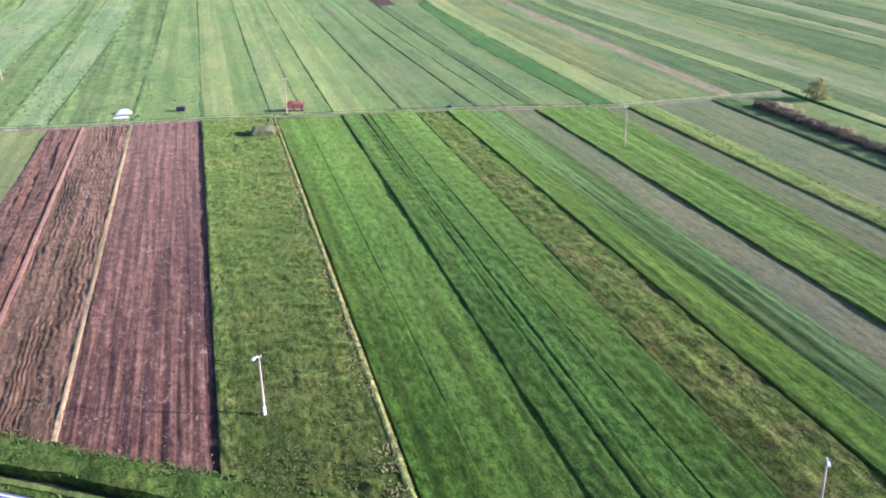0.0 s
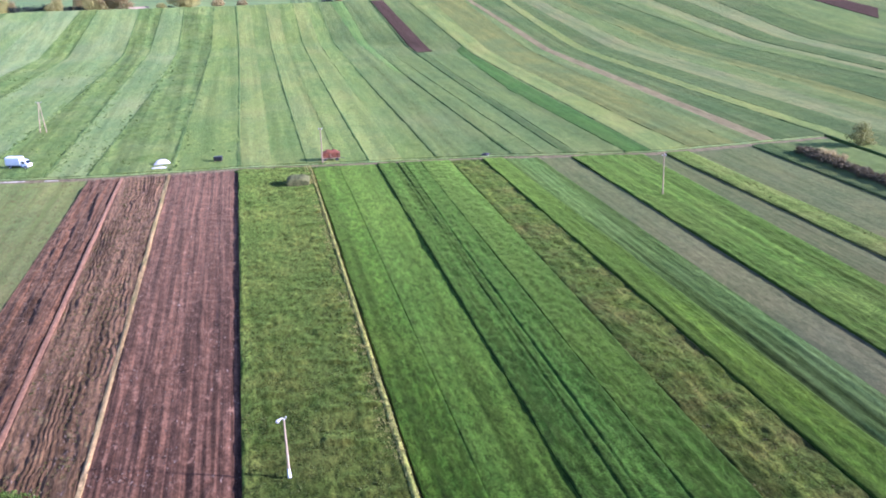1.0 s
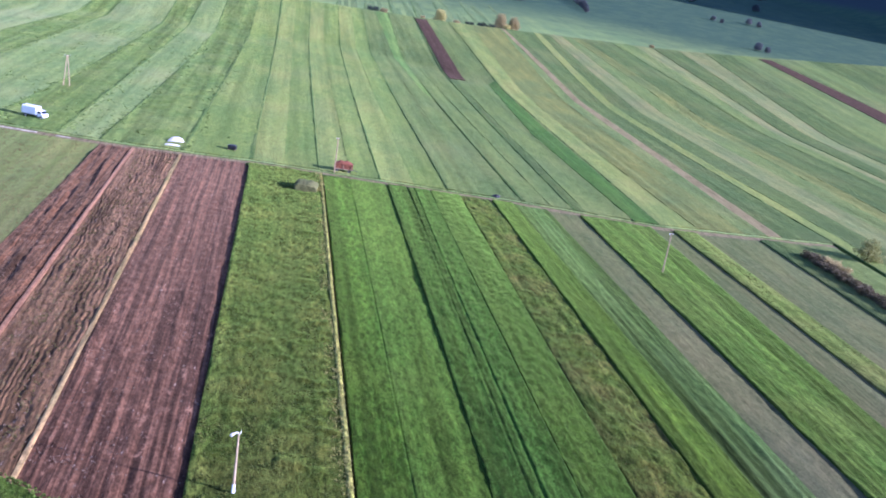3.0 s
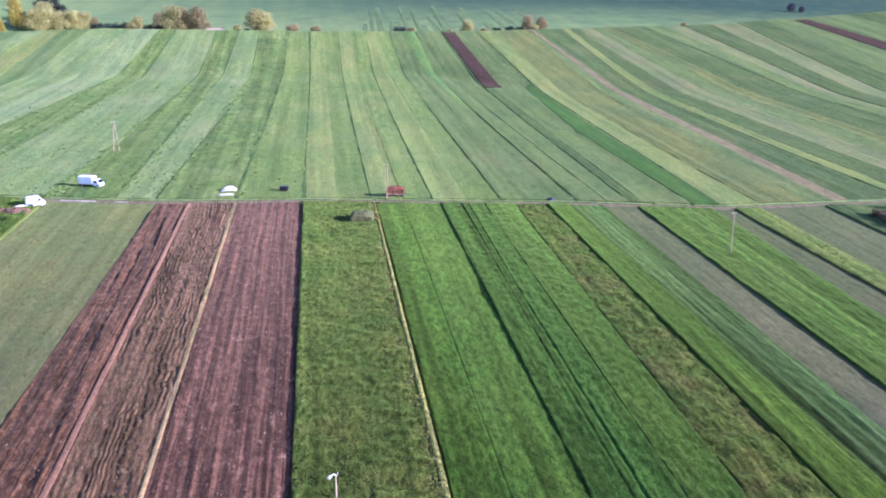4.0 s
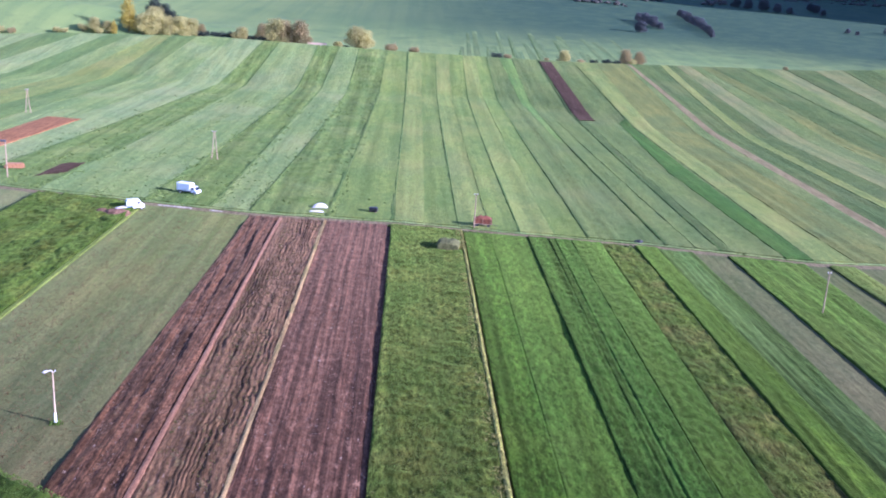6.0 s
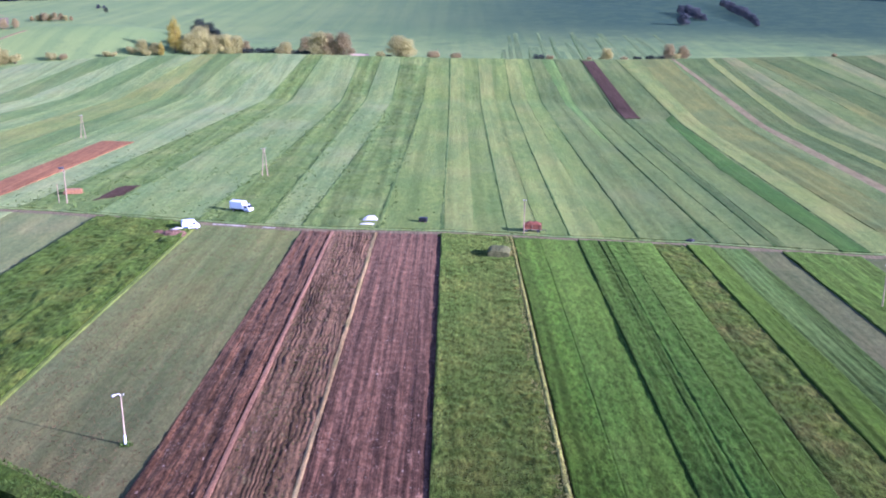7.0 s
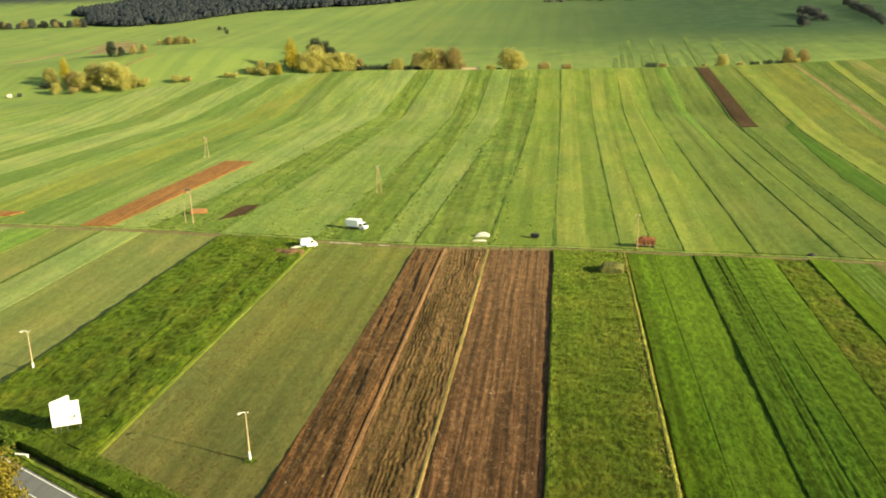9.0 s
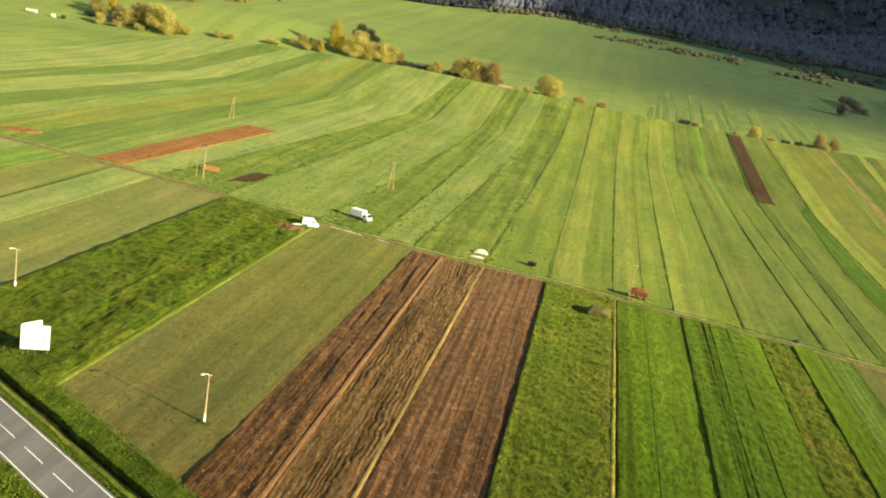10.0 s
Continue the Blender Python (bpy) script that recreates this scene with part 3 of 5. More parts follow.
# name, material, (x at the lower end), (x at the upper end), height, roughness, label
NEAR = (
    ("fallow_field", "pasture_pale", (-230, -172), (-220, -166), 0.16, 0.06, "pale tan-green strip beside the dirt track"),
    ("grain_field", "young_green", (-172, -156.7), (-166, -151.7), 0.22, 0.06, "vivid green young grain strip by the track"),
    # dark line painted where the taller strip beside it would cast its shadow
    ("grass_balk", "dark_border", (-156.7, -156), (-151.7, -151), 0.40, 0.12, "dark grass line put in for the taller strip's shadow"),
    ("fallow_field", "fallow_far", (-156, -138.2), (-151, -135.2), 0.12, 0.05, "pale tan fallow strip"),
    # again a cast shadow put in as a dark line
    ("grass_balk", "dark_border", (-138.2, -137.5), (-135.2, -134.5), 0.40, 0.12, "dark grass line put in for the taller strip's shadow"),
    ("fallow_field", "pasture_pale", (-137.5, -126), (-134.5, -121.5), 0.20, 0.06, "light yellow-green short grass strip"),
    ("fallow_field", "fallow_far", (-126, -100.6), (-121.5, -96.0), 0.12, 0.06, "pale green short-grass strip by the track"),
    ("meadow_field", "lush_grass", (-100.6, -71.2), (-96.0, -67.6), 0.90, 0.42, "lush dark green uncut meadow strip"),
    ("grass_balk", "sunny_grass", (-71.2, -70.2), (-67.6, -66.7), 0.42, 0.12, "bright yellow-green grass balk between two strips"),
    ("fallow_field", "fallow", (-70.2, -42.2), (-66.7, -39.0), 0.12, 0.06, "grey-olive fallow strip with faint drill rows"),
    ("ploughed_field", "ploughed_rough", (-42.2, -32.1), (-39.0, -31.5), 0.25, 0.16, "reddish brown ploughed strip with rough furrows"),
    ("soil_balk", "ridge_soil", (-32.1, -31.3), (-31.5, -30.7), 0.46, 0.05, "smooth pale soil ridge along the ploughed strip"),
    ("ploughed_field", "ploughed_weedy", (-31.3, -21.0), (-30.7, -20.4), 0.25, 0.16, "brown ploughed strip with wavy weedy furrows"),
    ("grass_balk", "dry_grass", (-21.0, -20.4), (-20.4, -19.5), 0.38, 0.14, "straw-yellow dry grass balk between ploughed strips"),
    ("ploughed_field", "ploughed_pink", (-20.4, -3.5), (-19.5, -3.3), 0.22, 0.10, "mauve-brown ploughed strip with straight furrows"),
    ("meadow_field", "rough_meadow", (-3.5, 13.85), (-3.3, 13.85), 0.62, 0.16, "tussocky olive green meadow strip with haystack"),
    ("grass_balk", "yellow_balk", (13.85, 14.6), (13.85, 14.4), 0.74, 0.12, "pale yellow dry grass balk, brightened for its sunlit edge"),
    # dark strip that carries the wheat's shade in its colour
    ("furrow", "shade_bed", (14.6, 15.1), (14.4, 14.85), 0.05, 0.02, "narrow furrow between grass balk and wheat, shade in its dark colour"),
    ("wheat_field", "winter_wheat", (15.1, 21.6), (14.85, 21.2), 0.36, 0.10, "fresh green winter wheat strip with dark streaks"),
    ("wheat_field", "pale_wheat", (21.6, 30.7), (21.2, 30.5), 0.34, 0.06, "smooth pale green winter wheat strip"),
    ("wheat_field", "dark_wheat", (30.7, 41.6), (30.5, 41.0), 0.60, 0.12, "deep green tall wheat strip with tractor lanes"),
    ("wheat_field", "mid_wheat", (41.6, 48.5), (41.0, 48.3), 0.60, 0.10, "mid-green tall wheat strip with faint rows"),
    ("weedy_field", "weeds_brown", (48.5, 59.6), (48.3, 56.3), 0.48, 0.24, "brownish weedy strip of dead stalks"),
    ("grass_field", "bright_green", (59.6, 67.4), (56.3, 61.5), 0.72, 0.12, "vivid bright green crop strip"),
    ("grain_field", "blue_green", (67.4, 75.6), (61.5, 70.0), 0.34, 0.12, "bluish green streaky grain strip"),
    ("fallow_field", "fallow_grey", (75.6, 83.4), (70.0, 78.0), 0.14, 0.06, "grey-brown bare fallow strip"),
    ("grass_field", "row_crop", (83.4, 97.2), (78.0, 95.2), 0.54, 0.14, "green crop strip with rows of tufts"),
    ("fallow_field", "fallow_grey", (97.2, 109.5), (95.2, 100.8), 0.14, 0.06, "grey-green fallow strip"),
    ("weedy_field", "weeds_yellow", (109.5, 116.0), (100.8, 107.0), 0.56, 0.16, "olive yellow weedy strip"),
    ("fallow_field", "fallow_grey", (116.0, 133.0), (107.0, 124.4), 0.12, 0.06, "wide grey fallow strip by the hedge"),
    ("meadow_field", "pasture_dark_east", (133.0, 141.0), (124.4, 131.5), 0.56, 0.2, "green meadow strip in front of the hedge"),
    ("meadow_field", "pasture_east", (141.0, 151.5), (131.5, 146.0), 0.34, 0.12, "light green meadow strip behind the hedge"),
)
for k, (nm, mt, lo, hi, hgt, rgh, lab) in enumerate(NEAR):
    wv, st = None, (0.5, 0.85)
    if nm == "ploughed_field":
        wv, st = {"ploughed_pink": open_furrow(furrows(0.10, 1.0, 40)), "ploughed_rough": furrows(0.17, 1.1, 50 + k, 0.02, 0.07), "ploughed_weedy": rippled}[mt], (0.15 if mt == "ploughed_weedy" else 0.25, 0.4 if mt == "ploughed_weedy" else 0.6)
    elif mt in ("lush_grass", "rough_meadow", "weeds_brown"):
        wv, st = (tussocky if mt == "rough_meadow" else None), (0.36, 0.5)
    elif mt in ("dark_wheat", "mid_wheat"):
        wv, st = drilled(0.036, lo, hi, 840 + 5 * k, tractor_lanes), (0.17, 0.7)
    elif mt in ("winter_wheat", "pale_wheat", "bright_green", "blue_green", "row_crop"):
        wv, st = drilled(0.07 if mt == "blue_green" else 0.036, lo, hi, 840 + 5 * k), (0.2, 0.9)
    elif mt in ("fallow", "fallow_grey"):
        wv, st = drilled(0.016, lo, hi, 840 + 5 * k), (0.24, 0.9)
    elif "balk" in nm:
        st = (0.25, 0.5)
    field(nm, M[mt], lo, hi, hgt, rgh, lab, y_lo=near_lo, y_hi=near_hi, step=st, wave=wv, seed=10 + 3 * k)

# ---- strips beyond the track, up to the crest: x at the track, half way and at the crest ----
FAR_WEST = (
    ("pasture", -420, -400, -372, 0.45), ("pasture_pale", -310, -300, -262, 0.45), ("pasture_dark", -262, -246, -218, 0.45), ("pasture_pale", -246, -229, -196, 0.45),
    ("pasture_dark", -225, -208, -180, 0.42), ("pasture", -206, -193, -166, 0.48), ("yellow_meadow", -191, -179, -152, 0.45),
    ("pasture_dark", -175, -158, -142, 0.56), ("pasture", -156, -144, -128, 0.52), ("pasture", -144.5, -135, -117, 0.45),
    ("pasture_pale", -135, -122, -106, 0.38), ("rank_pasture", -121, -102, -88, 0.60), ("pasture", -98, -86, -79, 0.60),
    ("rank_pasture", -68, -58.5, -56, 0.66), ("pasture", -50, -46, -43, 0.60), ("rank_pasture", -39.5, -32.5, -31, 0.64),
)
FAR_EAST = (
    ("mown_mid", -19.8, -16.2, -14.2, 0.66), ("mown_light", -3.2, -2.0, -1.6, 0.70), ("mown_mid", 5, 6, 6.5, 0.44), ("mown_light", 13.8, 13.8, 15, 0.62), ("mown_mid", 21.8, 21.2, 23, 0.50),
    ("mown_light", 29.2, 29.2, 31.6, 0.58), ("mown_mid", 37.5, 37.5, 39, 0.44), ("pasture_east", 46.2, 45, 46, 0.60), ("pasture_east", 54.5, 53, 53.5, 0.44), ("pasture_east", 65.2, 61, 61.6, 0.62),
    ("pasture_east", 72, 66.5, 63.5, 0.44), ("pasture_dark_east", 77.8, 76.5, 77.3, 0.62), ("pasture_east", 81, 80, 85.2, 0.44), ("pasture_east", 92, 90, 93, 0.44), ("yellow_meadow", 98.8, 99.3, 99, 0.60), ("gold_meadow", 109, 108, 113, 0.44),
    ("pasture_east", 122.2, 125, 131, 0.44), ("track_pink", 128.7, 130.8, 132.2, 0.40), ("pasture_dark_east", 132.6, 134.6, 134.2, 0.44), ("yellow_meadow", 148, 145, 153, 0.52), ("pasture_dark_east", 153, 150, 158, 0.44),
    ("fallow_far", 163, 160, 163, 0.44), ("pasture_east", 174, 172, 171, 0.48), ("gold_meadow", 181, 183, 176, 0.44), ("pasture_dark_east", 188, 191, 183, 0.50),
)
FAR_HILL = (
    ("pasture_east", 213, 212, 203, 0.60), ("fallow_far", 219, 221, 218, 0.44), ("pasture_dark_east", 223, 228, 231, 0.56), ("fallow_far", 231, 240, 249, 0.44),
    ("pasture_dark_east", 239, 252, 267, 0.52), ("pasture_east", 262, 272, 284, 0.44), ("pasture_east", 318, 324, 310, 0.44), ("pasture_dark_east", 345, 350, 338, 0.5), ("pasture_east", 390, 390, 378, 0.46), ("end", 440, 440, 430, 0.0),
)
FAR = FAR_WEST + FAR_EAST + FAR_HILL
FAR_LABEL = {
    "mown_mid": "long yellow-green mown strip rising to the crest", "mown_light": "light yellow-green mown strip rising to the crest",
    "pasture": "long green pasture strip rising to the crest", "pasture_pale": "pale green mown strip rising to the crest", "pasture_dark": "darker green grass strip rising to the crest",
    "yellow_meadow": "yellowish green meadow strip beyond the track", "rank_pasture": "uneven rank green strip beyond the track", "fallow_far": "grey-olive fallow strip beyond the track",
    "gold_meadow": "golden yellow-green meadow strip below the crest", "young_green": "vivid young green strip towards the crest", "dark_crop": "dark green crop strip beyond the track", "track_pink": "pinkish bare dirt lane between the fields",
}


def border_foot(p):
    return float(track_y(min(p[0], 135.0))) + 2.6


def border_x(p, y):
    """x of a border at y: a curve through its three places, straight on below the track."""
    w = np.clip((y - border_foot(p)) / (594.0 - border_foot(p)), 0, 1)
    q = (p[0] - 2 * p[1] + p[2]) * 2
    return p[0] + (p[2] - p[0] - q) * w + q * w * w


def far_strip(kind, a, b, k):
    """A strip between the borders a and b, each given at the track, half way and at the crest."""
    w = max(abs(b[i] - a[i]) for i in range(3))
    fine = kind == "rank_pasture"
    nx, ny = max(3, int(w / (0.6 if w < 70 else 2.0))), (190 if fine else 120)
    u, v = np.meshgrid(np.linspace(0, 1, nx + 1), np.linspace(0, 1, ny + 1), indexing="ij")

    lo = 130.0 if a[0] > 136 else track_y(np.minimum(a[0] + (b[0] - a[0]) * u, 135.0)) + 2.6
    y = lo + (594.0 - lo) * v
    x = border_x(a, y) + (border_x(b, y) - border_x(a, y)) * u
    side = np.where((u == 0) | (u == 1), 1.0, 0.0)
    x = x + side * value_noise(np.round(x / 8) * 31.0, y, 19.0, 78) * 0.22
    hh = 0.46 + (0.20 if fine else 0.07) * (value_noise(x, y, 3.1, 200 + k) + 0.5 * value_noise(x, y, 1.3, 300 + k))
    hh = hh + 0.035 * value_noise(u * w, v * 5, 1.3, 900 + k) + 0.06 * value_noise(u * w, v * 3, 3.2, 950 + k)      # mowing rows
    hh = np.maximum(hh, 0.05)
    me = slab("pasture_field", x, y, hh, UNDER + 0.1, M[kind])
    nm = {"track_pink": "dirt_lane", "fallow_far": "fallow_field", "dark_crop": "crop_field"}.get(kind, "pasture_field")
    tagged(new(nm, me), FAR_LABEL[kind.replace("_east", "")], "field", "strip fields", "structure")


def border_line(p, width, k):
    """Dark unmown grass along a border, as wide as given; its darkness stands in for the strip edge's shade."""
    s, v = np.meshgrid(np.linspace(-0.5, 0.5, 4), np.linspace(0, 1, 200), indexing="ij")
    lo = 130.0 if p[0] > 136 else border_foot(p)
    y = lo + (592.0 - lo) * v
    x0 = border_x(p, y)
    thin = np.clip(0.75 + 0.6 * value_noise(x0 * 3, y, 48.0, 400 + k), 0.12, 1.2)
    x = x0 - 0.1 + s * width * thin + 0.05 * value_noise(x0, y, 24.0, 500 + k)
    hh = 0.57 + 0.10 * value_noise(x, y, 1.5, 600 + k) - 0.10 * (np.abs(s) > 0.4)
    tagged(new("dark_border", slab("dark_border", x, y, hh, 0.1, M["dark_border"])), "dark line of unmown grass between two strips, for their edge's shade", "grass", "strip borders", "structure")


for k in range(len(FAR) - 1):
    if FAR[k][4] > 0.5:
        border_line(FAR[k][1:4], (FAR[k][4] - 0.42) * 4.4, k)
    far_strip(FAR[k][0], FAR[k][1:4], FAR[k + 1][1:4], k)


def patch(name, mat, corners, h, rough, label, n=(6, 30), seed=5):
    """A small field lying on another one, by its four corners (lower left, lower right, upper right, upper left)."""
    u, v = np.meshgrid(np.linspace(0, 1, n[0] + 1), np.linspace(0, 1, n[1] + 1), indexing="ij")
    c = np.array(corners, float)
    p = (c[0] * (1 - u)[..., None] + c[1] * u[..., None]) * (1 - v)[..., None] + (c[3] * (1 - u)[..., None] + c[2] * u[..., None]) * v[..., None]
    x, y = p[..., 0], p[..., 1]
    side = ((u == 0) | (u == 1) | (v == 0) | (v == 1)).astype(float)
    x, y = x + side * value_noise(x, y, 2.0, seed) * 0.22, y + side * value_noise(y, x, 2.0, seed + 1) * 0.4
    hh = h + rough * value_noise(x, y, 1.2, seed + 2) - 0.12 * side
    return tagged(new(name, slab(name, x, y, hh, UNDER, mat)), label, "field", kind="structure")


patch("young_field", M["young_green"], ((58.2, 385), (60.6, 368), (61.2, 588), (53.5, 590)), 0.56, 0.05, "vivid young green plot towards the crest", (5, 60))
patch("crop_field", M["dark_crop"], ((92.2, 222), (98.6, 221.5), (97.6, 330), (89.4, 320)), 0.66, 0.06, "dark green crop strip beyond the track", (6, 40))
patch("crop_field", M["dark_crop"], ((89.4, 320), (97.6, 330), (99.0, 436), (94.6, 428)), 0.66, 0.06, "upper end of the dark green crop strip", (6, 40))
patch("ploughed_patch", M["soil_dark"], ((77.3, 431), (84.4, 433), (84.8, 586), (77.6, 586)), 0.75, 0.06, "dark maroon freshly ploughed plot below the crest", (6, 60))
patch("ploughed_patch", M["soil_red"], ((-144.5, 264.5), (-134, 263.5), (-123, 366), (-136, 368)), 0.75, 0.06, "orange-red bare soil strip beside the track", (8, 70))
patch("ploughed_patch", M["soil_dark"], ((-103.8, 269.5), (-97.2, 276.5), (-96.4, 290), (-102.2, 288.5)), 0.66, 0.08, "small dark brown dug plot in the grass", (8, 12))
patch("ploughed_patch", M["soil_dark"], ((309, 430), (324, 452), (309, 585), (301, 585)), 0.75, 0.06, "long dark maroon ploughed plot near the crest", (6, 50))
patch("ploughed_patch", M["soil_red"], ((-184, 277), (-174.5, 277), (-172, 282), (-181, 283)), 0.95, 0.08, "small red soil plot by the track", (6, 6))

# narrow mown plots running up the far hill, some with a dark unmown border
for k in range(3, 24):
    x0 = 14 + 7.0 * k + 2.0 * math.sin(k * 2.3)
    w = 4.8 + 1.6 * math.sin(k * 1.3)
    y0, y1 = 712 + 10 * math.sin(k * 1.9), 872 + 70 * math.sin(k * 1.7) - 1.5 * k
    x1 = x0 + 0.045 * (y1 - y0)
    patch("hill_plot", M["hill_mown"], ((x0, y0), (x0 + w, y0), (x1 + 0.9 * w, y1), (x1, y1)), 0.16, 0.05, "narrow pale mown plot on the far hill", (3, 40), 700 + 5 * k)
    if k % 3 == 0:
        patch("dark_border", M["dark_border"], ((x0 - 1.5, y0), (x0 - 0.2, y0), (x1 - 0.3, y1 - 20), (x1 - 0.9, y1 - 20)), 0.22, 0.05, "dark line of unmown grass on the far hill", (2, 40), 800 + 5 * k)

patch("bare_bank", M["soil_bank"], ((-531, 868), (-519, 868), (-486, 1060), (-492, 1062)), 0.25, 0.1, "bare brownish bank along a lane on the far meadow", (5, 40), 67)
patch("bare_bank", M["soil_bank"], ((-478, 931), (-424, 933), (-468, 1030), (-502, 1027)), 0.25, 0.1, "bare brownish bank on the far meadow", (5, 40), 66)


patch("dirt_lane", M["track_pink"], ((-337, 705), (-333, 704), (-318, 730), (-321, 731)), 0.25, 0.05, "grey bare lane climbing the knoll", (3, 20), 68)
patch("soil_headland", M["ploughed_pink"], ((-20.0, road_y(-20.0, 5.0)), (-3.7, road_y(-3.7, 5.0)), (-3.6, road_y(-3.6, 7.7)), (-20.3, road_y(-20.3, 7.7))), 0.42, 0.08, "trampled brown soil at the end of the ploughed strip", (40, 8), 73)


# ---- track, road, ditch ----
def ribbon(name, mat, xs, y_a, y_b, h, label, category, foot=UNDER, nv=6, rough=0.03, kind="structure"):
    u, v = np.meshgrid(xs, np.linspace(0, 1, nv + 1), indexing="ij")
    y = y_a(u) + (y_b(u) - y_a(u)) * v
    return tagged(new(name, slab(name, u, y, h + rough * value_noise(u, y, 1.5, 9), foot, mat)), label, category, kind=kind)


XT = np.linspace(-420, 147, 425)
ribbon("track", M["track_dirt"], XT, lambda x: track_y(x) - 1.8, lambda x: track_y(x) + 1.1, 0.10, "greyish dirt farm track overgrown with grass", "track")
ribbon("track_verge", M["pasture"], XT, lambda x: track_y(x) + 1.1, lambda x: track_y(x) + 2.6, 0.28, "low grass verge along the dirt track", "verge", rough=0.12)
patch("gravel_patch", M["gravel"], ((-64, track_y(-64) - 0.7), (-54, track_y(-54) - 0.8), (-54, track_y(-54) + 0.7), (-64, track_y(-64) + 0.7)), 0.15, 0.02, "pale gravel spread on the dirt track", (14, 4), 61)
patch("gravel_patch", M["gravel"], ((-50, track_y(-50) - 0.6), (-46, track_y(-46) - 0.7), (-46, track_y(-46) + 0.4), (-50, track_y(-50) + 0.5)), 0.15, 0.02, "pale gravel spread on the dirt track", (8, 4), 62)


def along_road(name, mat, off_a, off_b, h, label, category, s0=-330.0, s1=330.0, n=660, nv=3, rough=0.0, foot=UNDER, wander=0.0, seed=21, kind="structure"):
    s, v = np.meshgrid(np.linspace(s0, s1, n + 1), np.linspace(0, 1, nv + 1), indexing="ij")
    off = off_a + (off_b - off_a) * v
    if wander:
        off = off + wander * value_noise(s, v * 40, 3.0, seed)
    x, y = ROAD_AT.x + ROAD_DIR.x * s + ROAD_NORM.x * off, ROAD_AT.y + ROAD_DIR.y * s + ROAD_NORM.y * off
    hh = h + rough * (value_noise(x, y, 1.6, seed + 1) + 0.6 * value_noise(x, y, 0.7, seed + 2))
    me = slab(name, x[:, ::-1], y[:, ::-1], hh[:, ::-1], foot, mat)
    return tagged(new(name, me), label, category, kind=kind)


road = along_road("road", M["asphalt"], -6.95, 0.45, 0.05, "grey two-lane asphalt country road", "road", n=120, nv=4)
along_road("verge", M["lush_grass"], 0.45, 1.5, 0.12, "grass verge along the road", "verge", rough=0.10)
along_road("verge", M["sunny_grass"], 1.5, 2.2, 0.26, "yellow-green grass ridge at the ditch, sunlight in its colour", "verge", rough=0.10, wander=0.18)
# dark growth, darkened further for the bank's shade
along_road("ditch", M["shade_bed"], 2.2, 3.7, -0.34, "overgrown ditch between road and fields, shade in its dark bed", "ditch", rough=0.12, nv=4)
along_road("ditch_bank", M["lush_grass"], 3.7, 7.6, 0.80, "rough grass bank above the road ditch", "verge", rough=0.16, wander=0.25, nv=8)
along_road("verge", M["lush_grass"], -14.0, -6.95, 0.25, "rough grass verge across the road", "verge", rough=0.25, nv=9)


def part(name, bm, mat, parent, label=""):
    """Links a bmesh as one mesh object under a thing or a part."""
    me = bpy.data.meshes.new(name)
    bm.to_mesh(me)
    bm.free()
    me.materials.append(mat)
    ob = new(name, me)
    ob.parent = parent
    if label:
        tagged(ob, label)
    return ob


def thing(name, label, category, m, group=""):
    ob = new(name)
    ob.matrix_basis = m
    return tagged(ob, label, category, group)


def box(bm, c, s, m=None, bevel=0.0):
    got = bmesh.ops.create_cube(bm, size=1.0, matrix=(m or Matrix()) @ Matrix.Translation(c) @ Matrix.Diagonal((*s, 1)))
    if bevel:
        edges = list({e for v in got["verts"] for e in v.link_edges})
        bmesh.ops.bevel(bm, geom=edges, offset=bevel, segments=2, affect="EDGES", profile=0.6)


def rod(bm, p, q, r0, r1, n=10):
    p, q = Vector(p), Vector(q)
    d = q - p
    m = Matrix.Translation((p + q) / 2) @ d.to_track_quat("Z", "Y").to_matrix().to_4x4()
    bmesh.ops.create_cone(bm, cap_ends=True, segments=n, radius1=r0, radius2=r1, depth=d.length, matrix=m)


def prism(bm, outline, y0, y1, bevel=0.0):
    """An outline in x, z drawn out along y."""
    a = [bm.verts.new((x, y0, z)) for x, z in outline]
    b = [bm.verts.new((x, y1, z)) for x, z in outline]
    n = len(outline)
    faces = [bm.faces.new(a), bm.faces.new(b[::-1])] + [bm.faces.new((a[i], b[i], b[(i + 1) % n], a[(i + 1) % n])) for i in range(n)]
    bmesh.ops.recalc_face_normals(bm, faces=faces)
    if bevel:
        bmesh.ops.bevel(bm, geom=list({e for f in faces for e in f.edges}), offset=bevel, segments=2, affect="EDGES", profile=0.6)


# road markings, each dash a piece of the road
def paint(name, s0, s1, off, width):
    bm = bmesh.new()
    n = max(1, int((s1 - s0) / 6))
    for side in range(n):
        a, b = s0 + (s1 - s0) * side / n, s0 + (s1 - s0) * (side + 1) / n
        box(bm, ((a + b) / 2, off, 0.054 + 0.004), (b - a, width, 0.012))
    ob = part(name, bm, M["road_paint"], road)
    ob.matrix_basis = Matrix(((ROAD_DIR.x, ROAD_NORM.x, 0, ROAD_AT.x), (ROAD_DIR.y, ROAD_NORM.y, 0, ROAD_AT.y), (0, 0, 1, 0.004), (0, 0, 0, 1)))
    return ob


paint("edge_line", -330, 330, 0.0, 0.17)
paint("edge_line", -330, 330, -6.35, 0.17)
for k in range(-14, 26):
    paint("centre_dash", -24.4 + 7.9 * k, -24.4 + 7.9 * k + 5.1, -3.22, 0.15)


